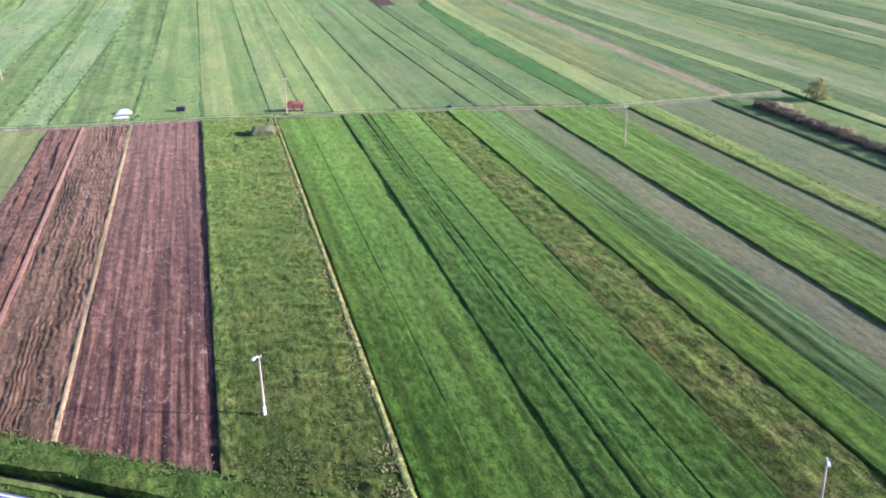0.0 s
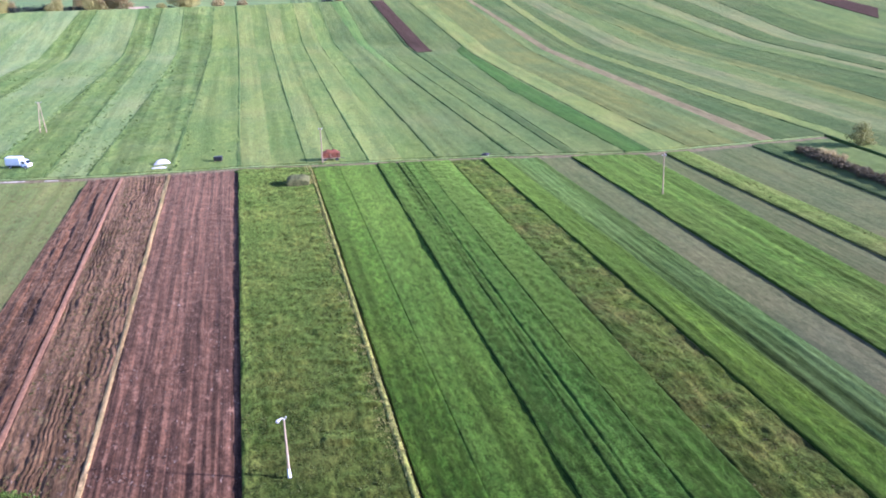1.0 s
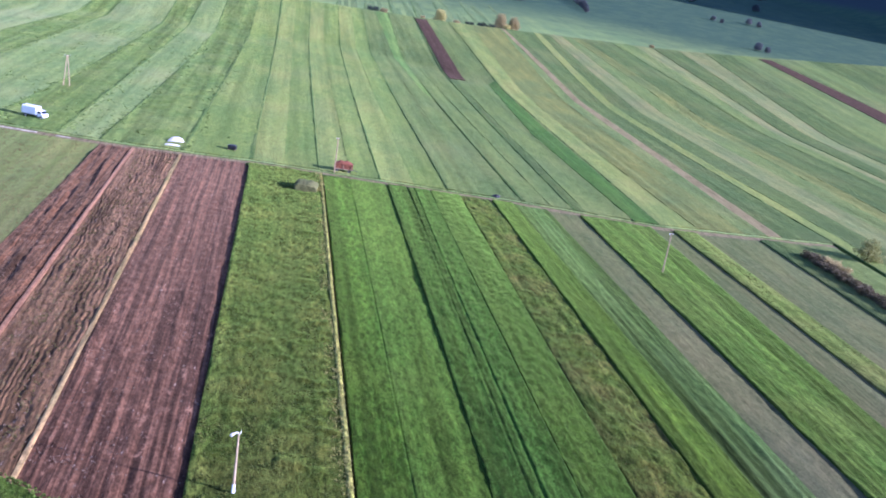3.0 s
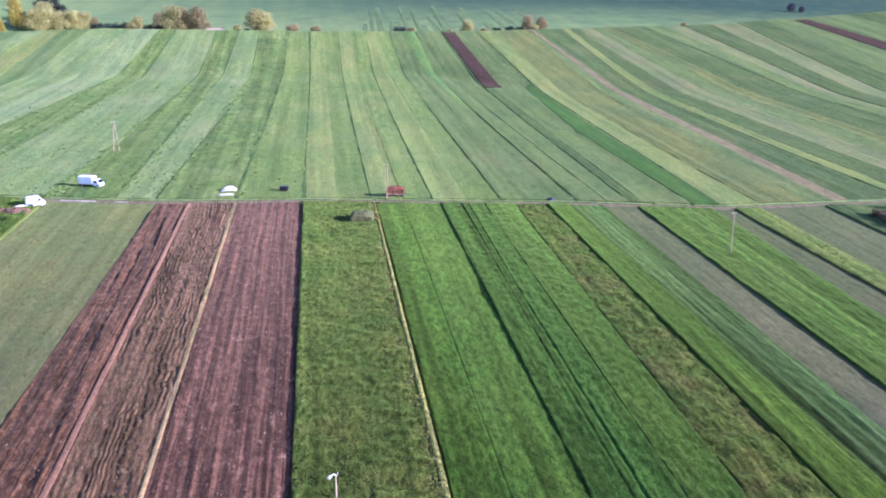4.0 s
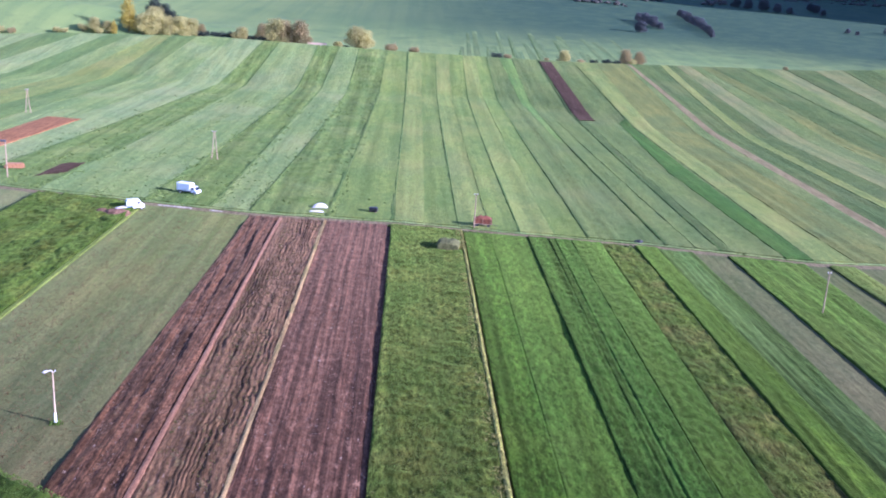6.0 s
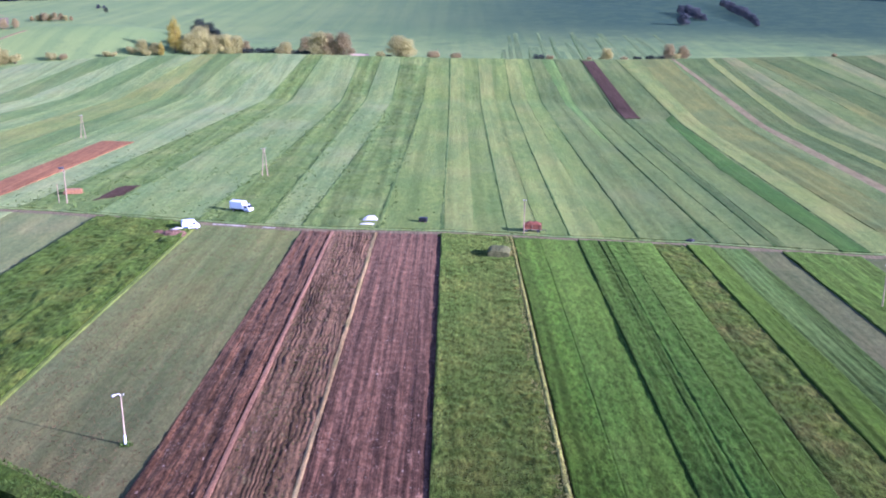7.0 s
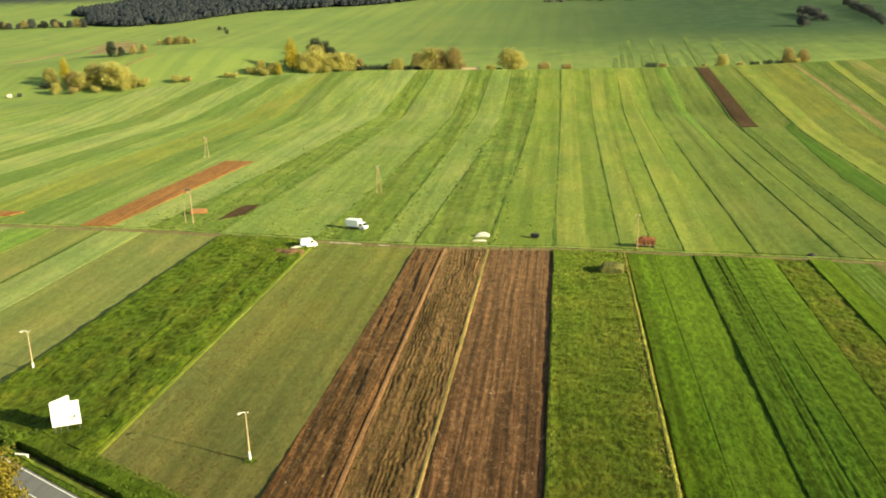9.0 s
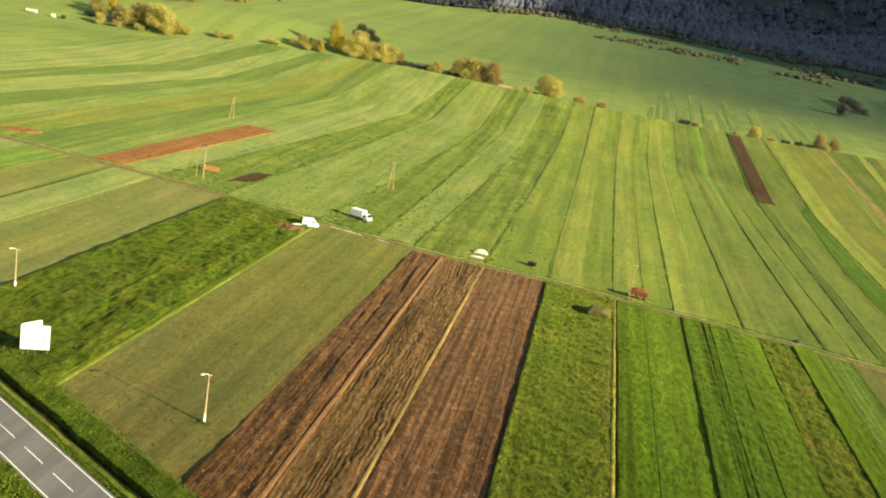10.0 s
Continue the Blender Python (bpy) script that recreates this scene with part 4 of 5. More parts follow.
# ---- trees and shrubs ----
def leaf_cloud(blobs, count, size, seed, flat=0.8):
    """Leaf clumps as small bent quads, spread over the outsides of a few blobs (x, y, z, rx, rz)."""
    rs = np.random.RandomState(seed)
    area = np.array([b[3] * b[4] for b in blobs], float)
    pick = rs.choice(len(blobs), count, p=area / area.sum())
    b = np.array(blobs, float)[pick]
    d = rs.normal(size=(count, 3))
    d /= np.linalg.norm(d, axis=1)[:, None]
    r = rs.uniform(0.45, 1.08, count) ** 0.6
    c = b[:, :3] + (d * r[:, None] + rs.normal(0, 0.26, (count, 3))) * np.stack([b[:, 3], b[:, 3], b[:, 4]], 1)
    a = rs.normal(size=(count, 3))
    a /= np.linalg.norm(a, axis=1)[:, None]
    t = np.cross(a, d + 0.7 * rs.normal(size=(count, 3)))
    t /= np.linalg.norm(t, axis=1)[:, None] + 1e-6
    s = size * rs.uniform(0.45, 1.15, count)[:, None]
    v = np.stack([c - a * s, c + t * s * flat, c + a * s, c - t * s * flat], 1).reshape(-1, 3)
    f = np.arange(count * 4).reshape(-1, 4).tolist()
    return v, f


def mesh_part(name, verts, faces, mat, parent, label=""):
    ob = new(name, mesh_from(name, verts, faces, mat))
    ob.parent = parent
    if label:
        tagged(ob, label)
    return ob


def tree(name, label, m, h, spread, leaf, seed, count=900, size=0.7, slim=False, clear=0.22, group=""):
    """A tapered trunk with limbs, and a crown of many leaf clumps with gaps."""
    rs = random.Random(seed)
    ob = thing(name, label, "tree" if h > 4 else "shrub", m, group)
    bm = bmesh.new()
    lean = Vector((rs.uniform(-0.04, 0.04), rs.uniform(-0.04, 0.04), 1))
    base = max(0.10, h * 0.022)
    pts = [lean * (h * q) + Vector((rs.uniform(-1, 1), rs.uniform(-1, 1), 0)) * 0.015 * h * (q > 0) for q in (0, 0.3, 0.6, 0.92)]
    pts[0].z = -0.6
    for q in range(3):
        rod(bm, pts[q], pts[q + 1], base * (1 - 0.3 * q), base * (0.7 - 0.3 * q) + 0.02, 7)
    part("trunk", bm, M["bark"], ob)
    blobs = [(pts[2].x, pts[2].y, h * 0.60, spread * 0.30, h * 0.26), (rs.uniform(-0.1, 0.1) * spread, 0, h * 0.28, spread * 0.36, h * 0.20)]
    n = 7 if not slim else 5
    for q in range(n):
        ang = q * 2.4 + rs.uniform(-0.4, 0.4)
        z0 = h * (clear + 0.5 * q / n)
        reach = spread * (0.5 - (0.22 * q / n if not slim else 0.3 * q / n)) * rs.uniform(0.75, 1.1)
        tip = Vector((math.cos(ang) * reach, math.sin(ang) * reach, z0 + h * rs.uniform(0.12, 0.26)))
        bm = bmesh.new()
        start = lean * z0
        midp = (start + tip) / 2 + Vector((0, 0, -0.02 * h))
        rod(bm, start, midp, base * 0.45, base * 0.3, 5)
        rod(bm, midp, tip, base * 0.3, base * 0.1, 5)
        part("limb", bm, M["bark"], ob)
        blobs.append((tip.x * 0.85, tip.y * 0.85, tip.z, spread * rs.uniform(0.15, 0.27), h * rs.uniform(0.09, 0.20)))
    if slim:
        blobs += [(0, 0, h * 0.86, spread * 0.2, h * 0.15), (0, 0, h * 0.5, spread * 0.36, h * 0.25)]
    else:
        blobs.append((rs.uniform(-1, 1) * 0.1 * spread, 0, h * 0.84, spread * 0.3, h * 0.14))
    v, f = leaf_cloud(blobs, count, size, seed)
    v[:, 2] = np.maximum(v[:, 2], 0.1)
    mesh_part("crown", v, f, M[leaf], ob)
    return ob


def shrub(name, label, m, h, spread, leaf, seed, count=1600, size=0.30, group=""):
    """Many stems from one root under a low crown."""
    rs = random.Random(seed)
    ob = thing(name, label, "shrub", m, group)
    blobs = []
    for q in range(6):
        ang = q * 1.05 + rs.uniform(-0.3, 0.3)
        tip = Vector((math.cos(ang) * spread * 0.3, math.sin(ang) * spread * 0.3, h * rs.uniform(0.45, 0.75)))
        bm = bmesh.new()
        rod(bm, (0, 0, -0.4), tip, 0.03 * h, 0.01 * h, 5)
        part("stem", bm, M["bark"], ob)
        blobs.append((tip.x, tip.y, tip.z * 0.85, spread * rs.uniform(0.2, 0.3), h * rs.uniform(0.24, 0.34)))
    v, f = leaf_cloud(blobs, count, size, seed)
    v[:, 2] = np.maximum(v[:, 2], 0.05)
    mesh_part("crown", v, f, M[leaf], ob)
    return ob


def on_land(x, y, turn=0.0, s=1.0, up=0.0):
    return pose(x, y, float(land(np.array(float(x)), np.array(float(y)))) + up, 0, 0, turn) @ Matrix.Diagonal((s, s, s, 1))


TREES = {
    "olive": tree("tree", "round olive-brown budding willow on the brook's bank", on_land(-190, 700), 15, 14, "leaf_olive", 1, 6000, 0.36, False, 0.06, group="brook trees"),
    "yellow": tree("tree", "tall yellow-green poplar in spring leaf", on_land(-200, 701), 24, 12, "leaf_yellow", 2, 6000, 0.36, True, 0.06, "brook trees"),
    "russet": tree("tree", "russet leafless-looking alder by the brook", on_land(-77, 606), 16, 12, "leaf_russet", 3, 6000, 0.36, False, 0.06, group="brook trees"),
    "dark": tree("tree", "dark evergreen tree behind the willows", on_land(-191, 736), 17, 12, "leaf_dark", 4, 6000, 0.36, False, 0.06, group="brook trees"),
    "scrub": tree("tree", "leafless thorn tree on the hillside, haze in its grey colour", on_land(233, 993), 12, 12, "leaf_scrub", 6, 6000, 0.36, False, 0.06, "hill scrub"),
}
LOW = {
    "bush": shrub("shrub", "low yellowish willow bush on the crest", on_land(-228, 689), 6, 7, "leaf_olive", 7, group="brook bushes"),
    "bramble": shrub("shrub", "dark low bramble thicket along the brook", on_land(-118, 603), 5.5, 9, "leaf_dark", 8, group="brook bushes"),
    "rust": shrub("shrub", "small russet bush on the crest", on_land(2, 602), 5, 6, "leaf_russet", 9, group="brook bushes"),
}
# kind, x, y, size
ROW = (
    ("olive", -221, 690, 0.6), ("olive", -212, 691, 0.5), ("yellow", -207, 690, 0.42), ("dark", -183, 738, 0.9), ("dark", -177, 735, 0.7), ("olive", -181, 703, 0.95), ("olive", -174, 706, 0.82), ("olive", -166, 709, 0.85), ("olive", -159, 712, 0.8), ("olive", -185, 712, 1.0),
    ("russet", -152, 716, 0.55), ("olive", -128, 735, 0.45), ("russet", -112, 740, 0.7), ("olive", -106, 742, 0.75), ("olive", -103, 602, 0.5),
    ("olive", -84, 605, 0.92), ("russet", -68, 605, 0.86), ("olive", -34, 603, 0.82), ("olive", -28, 604, 0.72), ("olive", 96, 605, 0.5), ("russet", 134, 606, 0.6), ("russet", 143, 607, 0.55),
    ("olive", -314, 659, 0.98), ("olive", -324, 662, 1.12), ("olive", -334, 665, 0.92), ("olive", -345, 661, 0.74), ("olive", -306, 661, 0.6), ("russet", -353, 664, 0.72), ("russet", -341, 672, 0.85), ("olive", -363, 655, 0.48), ("russet", -357, 668, 0.6), ("olive", -379, 677, 0.72), ("yellow", -369, 682, 0.74), ("yellow", -349, 676, 0.5),
    ("dark", -356, 735, 0.72), ("dark", -347, 733, 0.45), ("russet", -339, 737, 0.42), ("russet", -331, 739, 0.4),
    ("russet", -424, 985, 0.30), ("olive", -419, 987, 0.34), ("russet", -415, 989, 0.42), ("russet", -411, 986, 0.46),
    ("olive", -407, 990, 0.40), ("russet", -402, 988, 0.48), ("russet", -397, 991, 0.42), ("olive", -392, 990, 0.34), ("russet", -387, 992, 0.28), ("dark", -386, 1092, 0.35),
    ("scrub", 258, 1112, 1.0), ("scrub", 262, 1096, 1.2), ("scrub", 260, 1080, 1.1), ("scrub", 263, 1064, 1.2), ("scrub", 261, 1050, 1.0), ("scrub", 264, 1036, 0.8),
    ("scrub", 327, 1192, 0.9), ("scrub", 326, 1168, 1.0), ("scrub", 323, 1140, 1.1), ("scrub", 321, 1118, 0.9), ("scrub", 319, 1095, 1.1), ("scrub", 317, 1072, 1.2), ("scrub", 314, 1048, 1.0), ("scrub", 312, 1024, 0.9), ("scrub", 309, 1002, 0.7), ("scrub", 305, 984, 0.6),
    ("scrub", 460, 1388, 1.5), ("scrub", 472, 1372, 1.3), ("scrub", 486, 1350, 1.6), ("scrub", 498, 1330, 1.3), ("scrub", 509, 1314, 1.0), ("scrub", 562, 1376, 1.1), ("scrub", 558, 1345, 1.2), ("scrub", 554, 1310, 0.9),
    ("scrub", 491, 1088, 0.6), ("scrub", 496, 1074, 0.5), ("scrub", 541, 1098, 0.8), ("scrub", 548, 1086, 0.7), ("scrub", 660, 1330, 1.1), ("scrub", 439, 860, 0.8), ("scrub", 445, 852, 0.6), ("scrub", -412, 1141, 0.5), ("scrub", -406, 1143, 0.4),
    ("dark", 331, 640, 0.35), ("dark", 345, 660, 0.4),
) + tuple((("scrub", "scrub", "russet", "scrub", "dark")[k % 5], -830 + 4.9 * k, 1246 + 9 * math.sin(k * 1.7), (0.9, 0.7, 0.52, 1.0, 0.45)[k % 5] * (1 + 0.25 * math.sin(k * 0.9))) for k in range(41))
for k, (kind, x, y, sz) in enumerate(ROW):
    copy_thing(TREES[kind], on_land(x, y, 47 * k % 360, sz * {"olive": 1.18, "russet": 1.18, "scrub": 0.8}.get(kind, 1.0)))
BUSHES = (
    ("bush", -217, 687, 0.9), ("bramble", -126, 601, 0.9), ("bramble", -110, 602, 1.0), ("bramble", -99, 604, 0.9), ("bush", -106, 598, 0.9), ("bramble", -91, 603, 0.8),
    ("rust", -12, 602, 1.2), ("bush", -45, 601, 0.8), ("bramble", -40, 603, 0.5), ("bramble", 53, 602, 0.8), ("rust", 60, 603, 0.8), ("rust", 106, 603, 0.7), ("bramble", 114, 602, 0.6), ("bramble", 122, 602, 0.7), ("bramble", 128, 602, 0.6), ("bush", 138, 601, 0.7),
    ("rust", 84, 600, 0.5), ("bush", -278, 671, 1.0), ("rust", -270, 672, 0.9), ("bush", -243, 680, 0.8), ("bush", -238, 681, 0.7), ("bush", -300, 664, 1.2), ("rust", -349, 654, 1.1), ("bush", -332, 655, 1.0), ("bramble", -372, 668, 0.9), ("bramble", -379, 669, 0.8), ("rust", 170, 604, 0.4), ("rust", 190, 606, 0.45), ("rust", 231, 592, 0.5),
)
for k, (kind, x, y, sz) in enumerate(BUSHES):
    copy_thing(LOW[kind], on_land(x, y, 61 * k % 360, sz))

# hedge at the wide fallow strip, and the lone bush behind it
thorn = shrub("hedge_shrub", "dark bare thorn shrub of the field hedge", on_land(131.3, 205.5, 0, 1, 0.0), 2.4, 3.8, "leaf_hedge", 14, 1200, 0.20, "field hedge")
for k in range(1, 22):
    copy_thing(thorn, on_land(131.3 + 0.12 * k + 0.5 * math.sin(k * 2.1), 205.5 - 2.9 * k, 50 * k % 360, 0.75 + 0.3 * abs(math.sin(k * 1.7))))
rusty = shrub("hedge_shrub", "russet twiggy shrub in the field hedge", on_land(134.0, 200.0), 3.0, 4.0, "leaf_russet", 15, 1000, 0.20, "field hedge")
for x, y, sz in ((135.2, 196.5, 0.8), (134.6, 176.5, 0.9), (133.4, 203.5, 0.7)):
    copy_thing(rusty, on_land(x, y, 40, sz))
tree("tree", "small round yellow-green bush tree at the track's end", on_land(149, 209), 6.0, 6.0, "leaf_bush", 16, 2200, 0.22, False, 0.06)

shrub("shrub", "small dark green bush on the grass balk", pose(-69.6, 226.0, 0.4), 1.5, 2.6, "lush_blade", 18, 900, 0.16)

nettles = shrub("shrub", "dark green nettle clump on the ditch bank", pose(-87.4, 129.6, 0.3), 1.3, 2.6, "lush_blade", 19, 700, 0.20, "ditch weeds")
for x, y, sz in ((-84.6, 129.2, 0.9), (-83.0, 130.6, 0.8), (-89.6, 131.2, 1.0), (-86.0, 127.6, 0.7)):
    copy_thing(nettles, pose(x, y, 0.3, 0, 0, 70 * x) @ Matrix.Diagonal((sz, sz, sz, 1)))

# tree across the road
tree("roadside_tree", "yellow-green roadside tree in young leaf", pose(-76.6, 106.6, 0), 11.0, 9.0, "leaf_roadside", 17, 17000, 0.24, False, 0.15)


def woods(name, leaf, spots, h0, h1, seed, label, broad=(0.24, 0.42)):
    """Far woods: ragged pointed crowns, one joined mesh."""
    rs = np.random.RandomState(seed)
    x, y = spots
    n, k = len(x), 6
    h = rs.uniform(h0, h1, n)
    w = h * rs.uniform(broad[0], broad[1], n)
    z = land(x, y) - 1.0
    ang = np.arange(k) * 2 * np.pi / k
    rows = []
    for lev, (f, r) in enumerate(((0.05, 0.35), (0.35, 1.0), (0.7, 0.7))):
        jit = rs.uniform(0.65, 1.25, (n, k))
        rows.append(np.stack([x[:, None] + np.cos(ang + 0.5 * lev) * (w * r)[:, None] * jit, y[:, None] + np.sin(ang + 0.5 * lev) * (w * r)[:, None] * jit, np.repeat((z + h * f)[:, None], k, 1) + rs.uniform(-0.06, 0.06, (n, k)) * h[:, None]], -1))
    tip = np.stack([x + rs.uniform(-0.1, 0.1, n) * w, y, z + h], -1)[:, None]
    v = np.concatenate(rows + [tip], 1)
    m = 3 * k + 1
    one = []
    for lev in range(2):
        for q in range(k):
            a, b = lev * k + q, lev * k + (q + 1) % k
            one.append((a, b, b + k, a + k))
    tris = [(2 * k + q, 2 * k + (q + 1) % k, 3 * k) for q in range(k)]
    faces = []
    for i in range(n):
        o = i * m
        faces += [tuple(o + c for c in f) for f in one] + [tuple(o + c for c in f) for f in tris]
    tagged(new(name, mesh_from(name, v.reshape(-1, 3), faces, M[leaf])), label, "forest", kind="stuff")


def wood_spots(n, x0, x1, near, depth, seed):
    rs = np.random.RandomState(seed)
    x = rs.uniform(x0, x1, n)
    edge = near(x) + 45 * value_noise(x, x * 0 + 5.0, 90, seed)
    return x, edge + depth * rs.rand(n) ** 1.35


WOOD_X = (-1600, -900, -700, -640, -590, -524, -433, -300, -180, -94, 9, 156, 280, 464, 620, 900, 1300)
WOOD_Y = (1900, 1560, 1420, 1280, 1262, 1290, 1385, 1450, 1580, 1730, 1720, 1690, 1620, 1760, 1900, 1880, 1600)


def wood_edge(x):
    return np.interp(x, WOOD_X, WOOD_Y)


woods("forest", "leaf_hazy_wood", wood_spots(5000, -200, 1300, lambda x: wood_edge(x) + 25, 420, 31), 12, 24, 32, "mixed forest on the shaded mountain slope, haze in its leaf colour")
woods("forest", "leaf_hazy_wood", wood_spots(5200, -1900, 1900, lambda x: wood_edge(x) + 430, 1500, 33), 16, 34, 34, "forest higher up the mountain, haze in its leaf colour")
woods("forest", "leaf_shaded_wood", wood_spots(4200, -760, -200, lambda x: wood_edge(x) + 5, 420, 39), 7, 14, 40, "wood beyond the meadows, shade put into its dark leaf colour", (0.38, 0.62))
woods("forest_edge", "leaf_thicket", wood_spots(900, -200, 1000, lambda x: wood_edge(x) - 60, 110, 35), 5, 10, 36, "grey leafless scrub along the forest's edge", (0.4, 0.7))


def scrub_spots(n, seed):
    """Thickets scattered over the hill below the forest."""
    rs = np.random.RandomState(seed)
    x = rs.uniform(-60, 900, n)
    y = wood_edge(x) - 330 * rs.rand(n) ** 1.3
    keep = value_noise(x, y, 55, seed + 1) + 0.5 * value_noise(x, y, 24, seed + 2) > 0.42
    return x[keep], y[keep]


woods("heath_scrub", "leaf_thicket", scrub_spots(2600, 37), 3, 6, 38, "grey thorn thickets scattered over the far hill", (0.6, 1.1))


# ---- grass and clods ----
def tufts(name, x, y, base, h, w, mat, seed, label, blades=5):
    """Tussocks of leaning pointed blades, one joined mesh."""
    rs = np.random.RandomState(seed)
    n = len(x)
    size = rs.uniform(0.6, 1.3, n)
    out = []
    for _ in range(blades):
        ang = rs.uniform(0, 2 * np.pi, n)
        lean = rs.uniform(0.15, 0.8, n) * h * size
        ca, sa = np.cos(ang), np.sin(ang)
        half = 0.5 * w * size
        ox, oy = rs.uniform(-0.4, 0.4, n) * w, rs.uniform(-0.4, 0.4, n) * w
        z = land(x, y) + base
        p = np.stack([x + ox - sa * half, y + oy + ca * half, z], -1)
        q = np.stack([x + ox + sa * half, y + oy - ca * half, z], -1)
        t = np.stack([x + ox + ca * lean, y + oy + sa * lean, z + h * size * rs.uniform(0.7, 1.2, n)], -1)
        out.append(np.stack([p, q, t], 1))
    v = np.concatenate(out).reshape(-1, 3)
    tagged(new(name, mesh_from(name, v, np.arange(len(v)).reshape(-1, 3).tolist(), M[mat])), label, "grass", kind="stuff")


def in_strip(n, bottom, top, seed, lo=near_lo, hi=near_hi, clump=0.0, fade=1.25):
    rs = np.random.RandomState(seed)
    u, v = rs.rand(n), rs.rand(n) ** fade
    x = (bottom[0] + (bottom[1] - bottom[0]) * u) * (1 - v) + (top[0] + (top[1] - top[0]) * u) * v
    y = lo(x) + (hi(x) - lo(x)) * v
    keep = value_noise(x, y, 2.6, seed + 1) + 0.5 * value_noise(x, y, 0.9, seed + 2) > clump
    return x[keep], y[keep]


tufts("meadow_tussocks", *in_strip(6500, (-3.2, 13.8), (-3.0, 13.8), 71, clump=-0.3, fade=1.6), 0.58, 0.18, 0.20, "meadow_blade", 72, "olive tussocks standing in the meadow strip")
tufts("grass_tussocks", *in_strip(5200, (-100, -71.6), (-95.6, -68), 73, clump=-0.1), 0.56, 0.24, 0.30, "lush_blade", 74, "lush green tussocks of the uncut meadow strip")
tufts("dead_stalks", *in_strip(1300, (48.7, 59.3), (48.5, 56.1), 75, clump=-9), 0.42, 0.13, 0.20, "weed_blade", 76, "brown dead weed stalks in the weedy strip")
tufts("weed_tussocks", *in_strip(1300, (109.8, 115.7), (101.1, 106.7), 77, clump=-0.3), 0.48, 0.18, 0.22, "meadow_blade", 78, "olive weeds on the narrow strip")
tufts("dry_stalks", *in_strip(1500, (14.0, 14.6), (13.95, 14.4), 79, clump=-9), 0.60, 0.24, 0.14, "straw_blade", 80, "pale dry stalks on the balk beside the wheat")
tufts("yellow_tussocks", *in_strip(2600, (11.9, 14.5), (12.6, 14.4), 113, clump=-0.1), 0.58, 0.20, 0.17, "straw_blade", 114, "yellowed grass leaning along the meadow's edge")
tufts("straw_bits", *in_strip(5500, (-42.0, -3.8), (-38.8, -3.6), 85, clump=-0.1), 0.22, 0.10, 0.24, "stubble", 86, "pale straw and clods scattered over the ploughed soil", 3)


tufts("fallow_weeds", *in_strip(11000, (-69.8, -42.6), (-66.4, -39.4), 101, clump=-0.5), 0.09, 0.15, 0.13, "brown_weed", 102, "brown weed stalks scattered over the fallow strip", 3)
tufts("furrow_weeds", *in_strip(3500, (-31.0, -21.4), (-30.6, -20.6), 103, clump=-0.1), 0.24, 0.13, 0.18, "weed_blade", 104, "olive weeds between the turned sods", 4)


def bank_spots(n, off_a, off_b, seed, s0=-75.0, s1=95.0):
    rs = np.random.RandomState(seed)
    s, o = rs.uniform(s0, s1, n), rs.uniform(off_a, off_b, n)
    return ROAD_AT.x + ROAD_DIR.x * s + ROAD_NORM.x * o, ROAD_AT.y + ROAD_DIR.y * s + ROAD_NORM.y * o


tufts("bank_grass", *bank_spots(9000, 3.7, 8.6, 89), 0.62, 0.22, 0.24, "lush_blade", 90, "tall uneven grass on the ditch bank")
tufts("verge_grass", *bank_spots(3000, 0.6, 2.2, 91), 0.10, 0.16, 0.16, "grass_blade", 92, "short grass on the road verge")
tufts("verge_grass", *bank_spots(9000, -13.5, -7.3, 93), 0.20, 0.26, 0.24, "grass_blade", 94, "rough grass across the road")


def track_spots(n, x0, x1, seed, off):
    rs = np.random.RandomState(seed)
    x = rs.uniform(x0, x1, n)
    y = track_y(x) + off + rs.normal(0, 0.55, n)
    keep = value_noise(x, y * 0, 4.0, seed) > -0.1
    return x[keep], y[keep]


tufts("track_grass", *track_spots(900, -4, 62, 105, -2.5), 0.20, 0.25, 0.35, "rank_blade", 106, "unmown grass along the near edge of the track")
tufts("track_grass", *track_spots(1200, -130, 100, 107, 2.4), 0.20, 0.22, 0.35, "rank_blade", 108, "unmown grass along the far edge of the track")


def foot_spots(n, seed):
    rs = np.random.RandomState(seed)
    lamps = np.array(((1.6, 93.6), (-46.5, 124.7), (-98.4, 156.6), (48.4, 60.4), (84.8, 183.2), (17.6, 236.9)))[rs.randint(0, 6, n)]
    ang, r = rs.uniform(0, 2 * np.pi, n), 0.2 + rs.gamma(1.5, 0.22, n)
    return lamps[:, 0] + np.cos(ang) * r, lamps[:, 1] + np.sin(ang) * r


tufts("foot_grass", *foot_spots(260, 109), 0.05, 0.40, 0.22, "grass_blade", 110, "uncut grass round the feet of lamps and poles")


def far_spots(n, p, seed, width=1.3, reach=0.6):
    """Along a border beyond the track, thinning out uphill."""
    rs = np.random.RandomState(seed)
    v = reach * rs.rand(n) ** 1.5
    q = (p[0] - 2 * p[1] + p[2]) * 2
    x = p[0] + (p[2] - p[0] - q) * v + q * v * v + rs.normal(0, width, n) * (1 + 2.5 * (rs.rand(n) < 0.3))
    y = track_y(x) + 3 + (594 - track_y(x) - 3) * v
    keep = value_noise(x, y, 5.0, seed + 1) + 0.6 * value_noise(x, y * 0.3, 2.0, seed + 2) > -0.15
    return x[keep], y[keep]


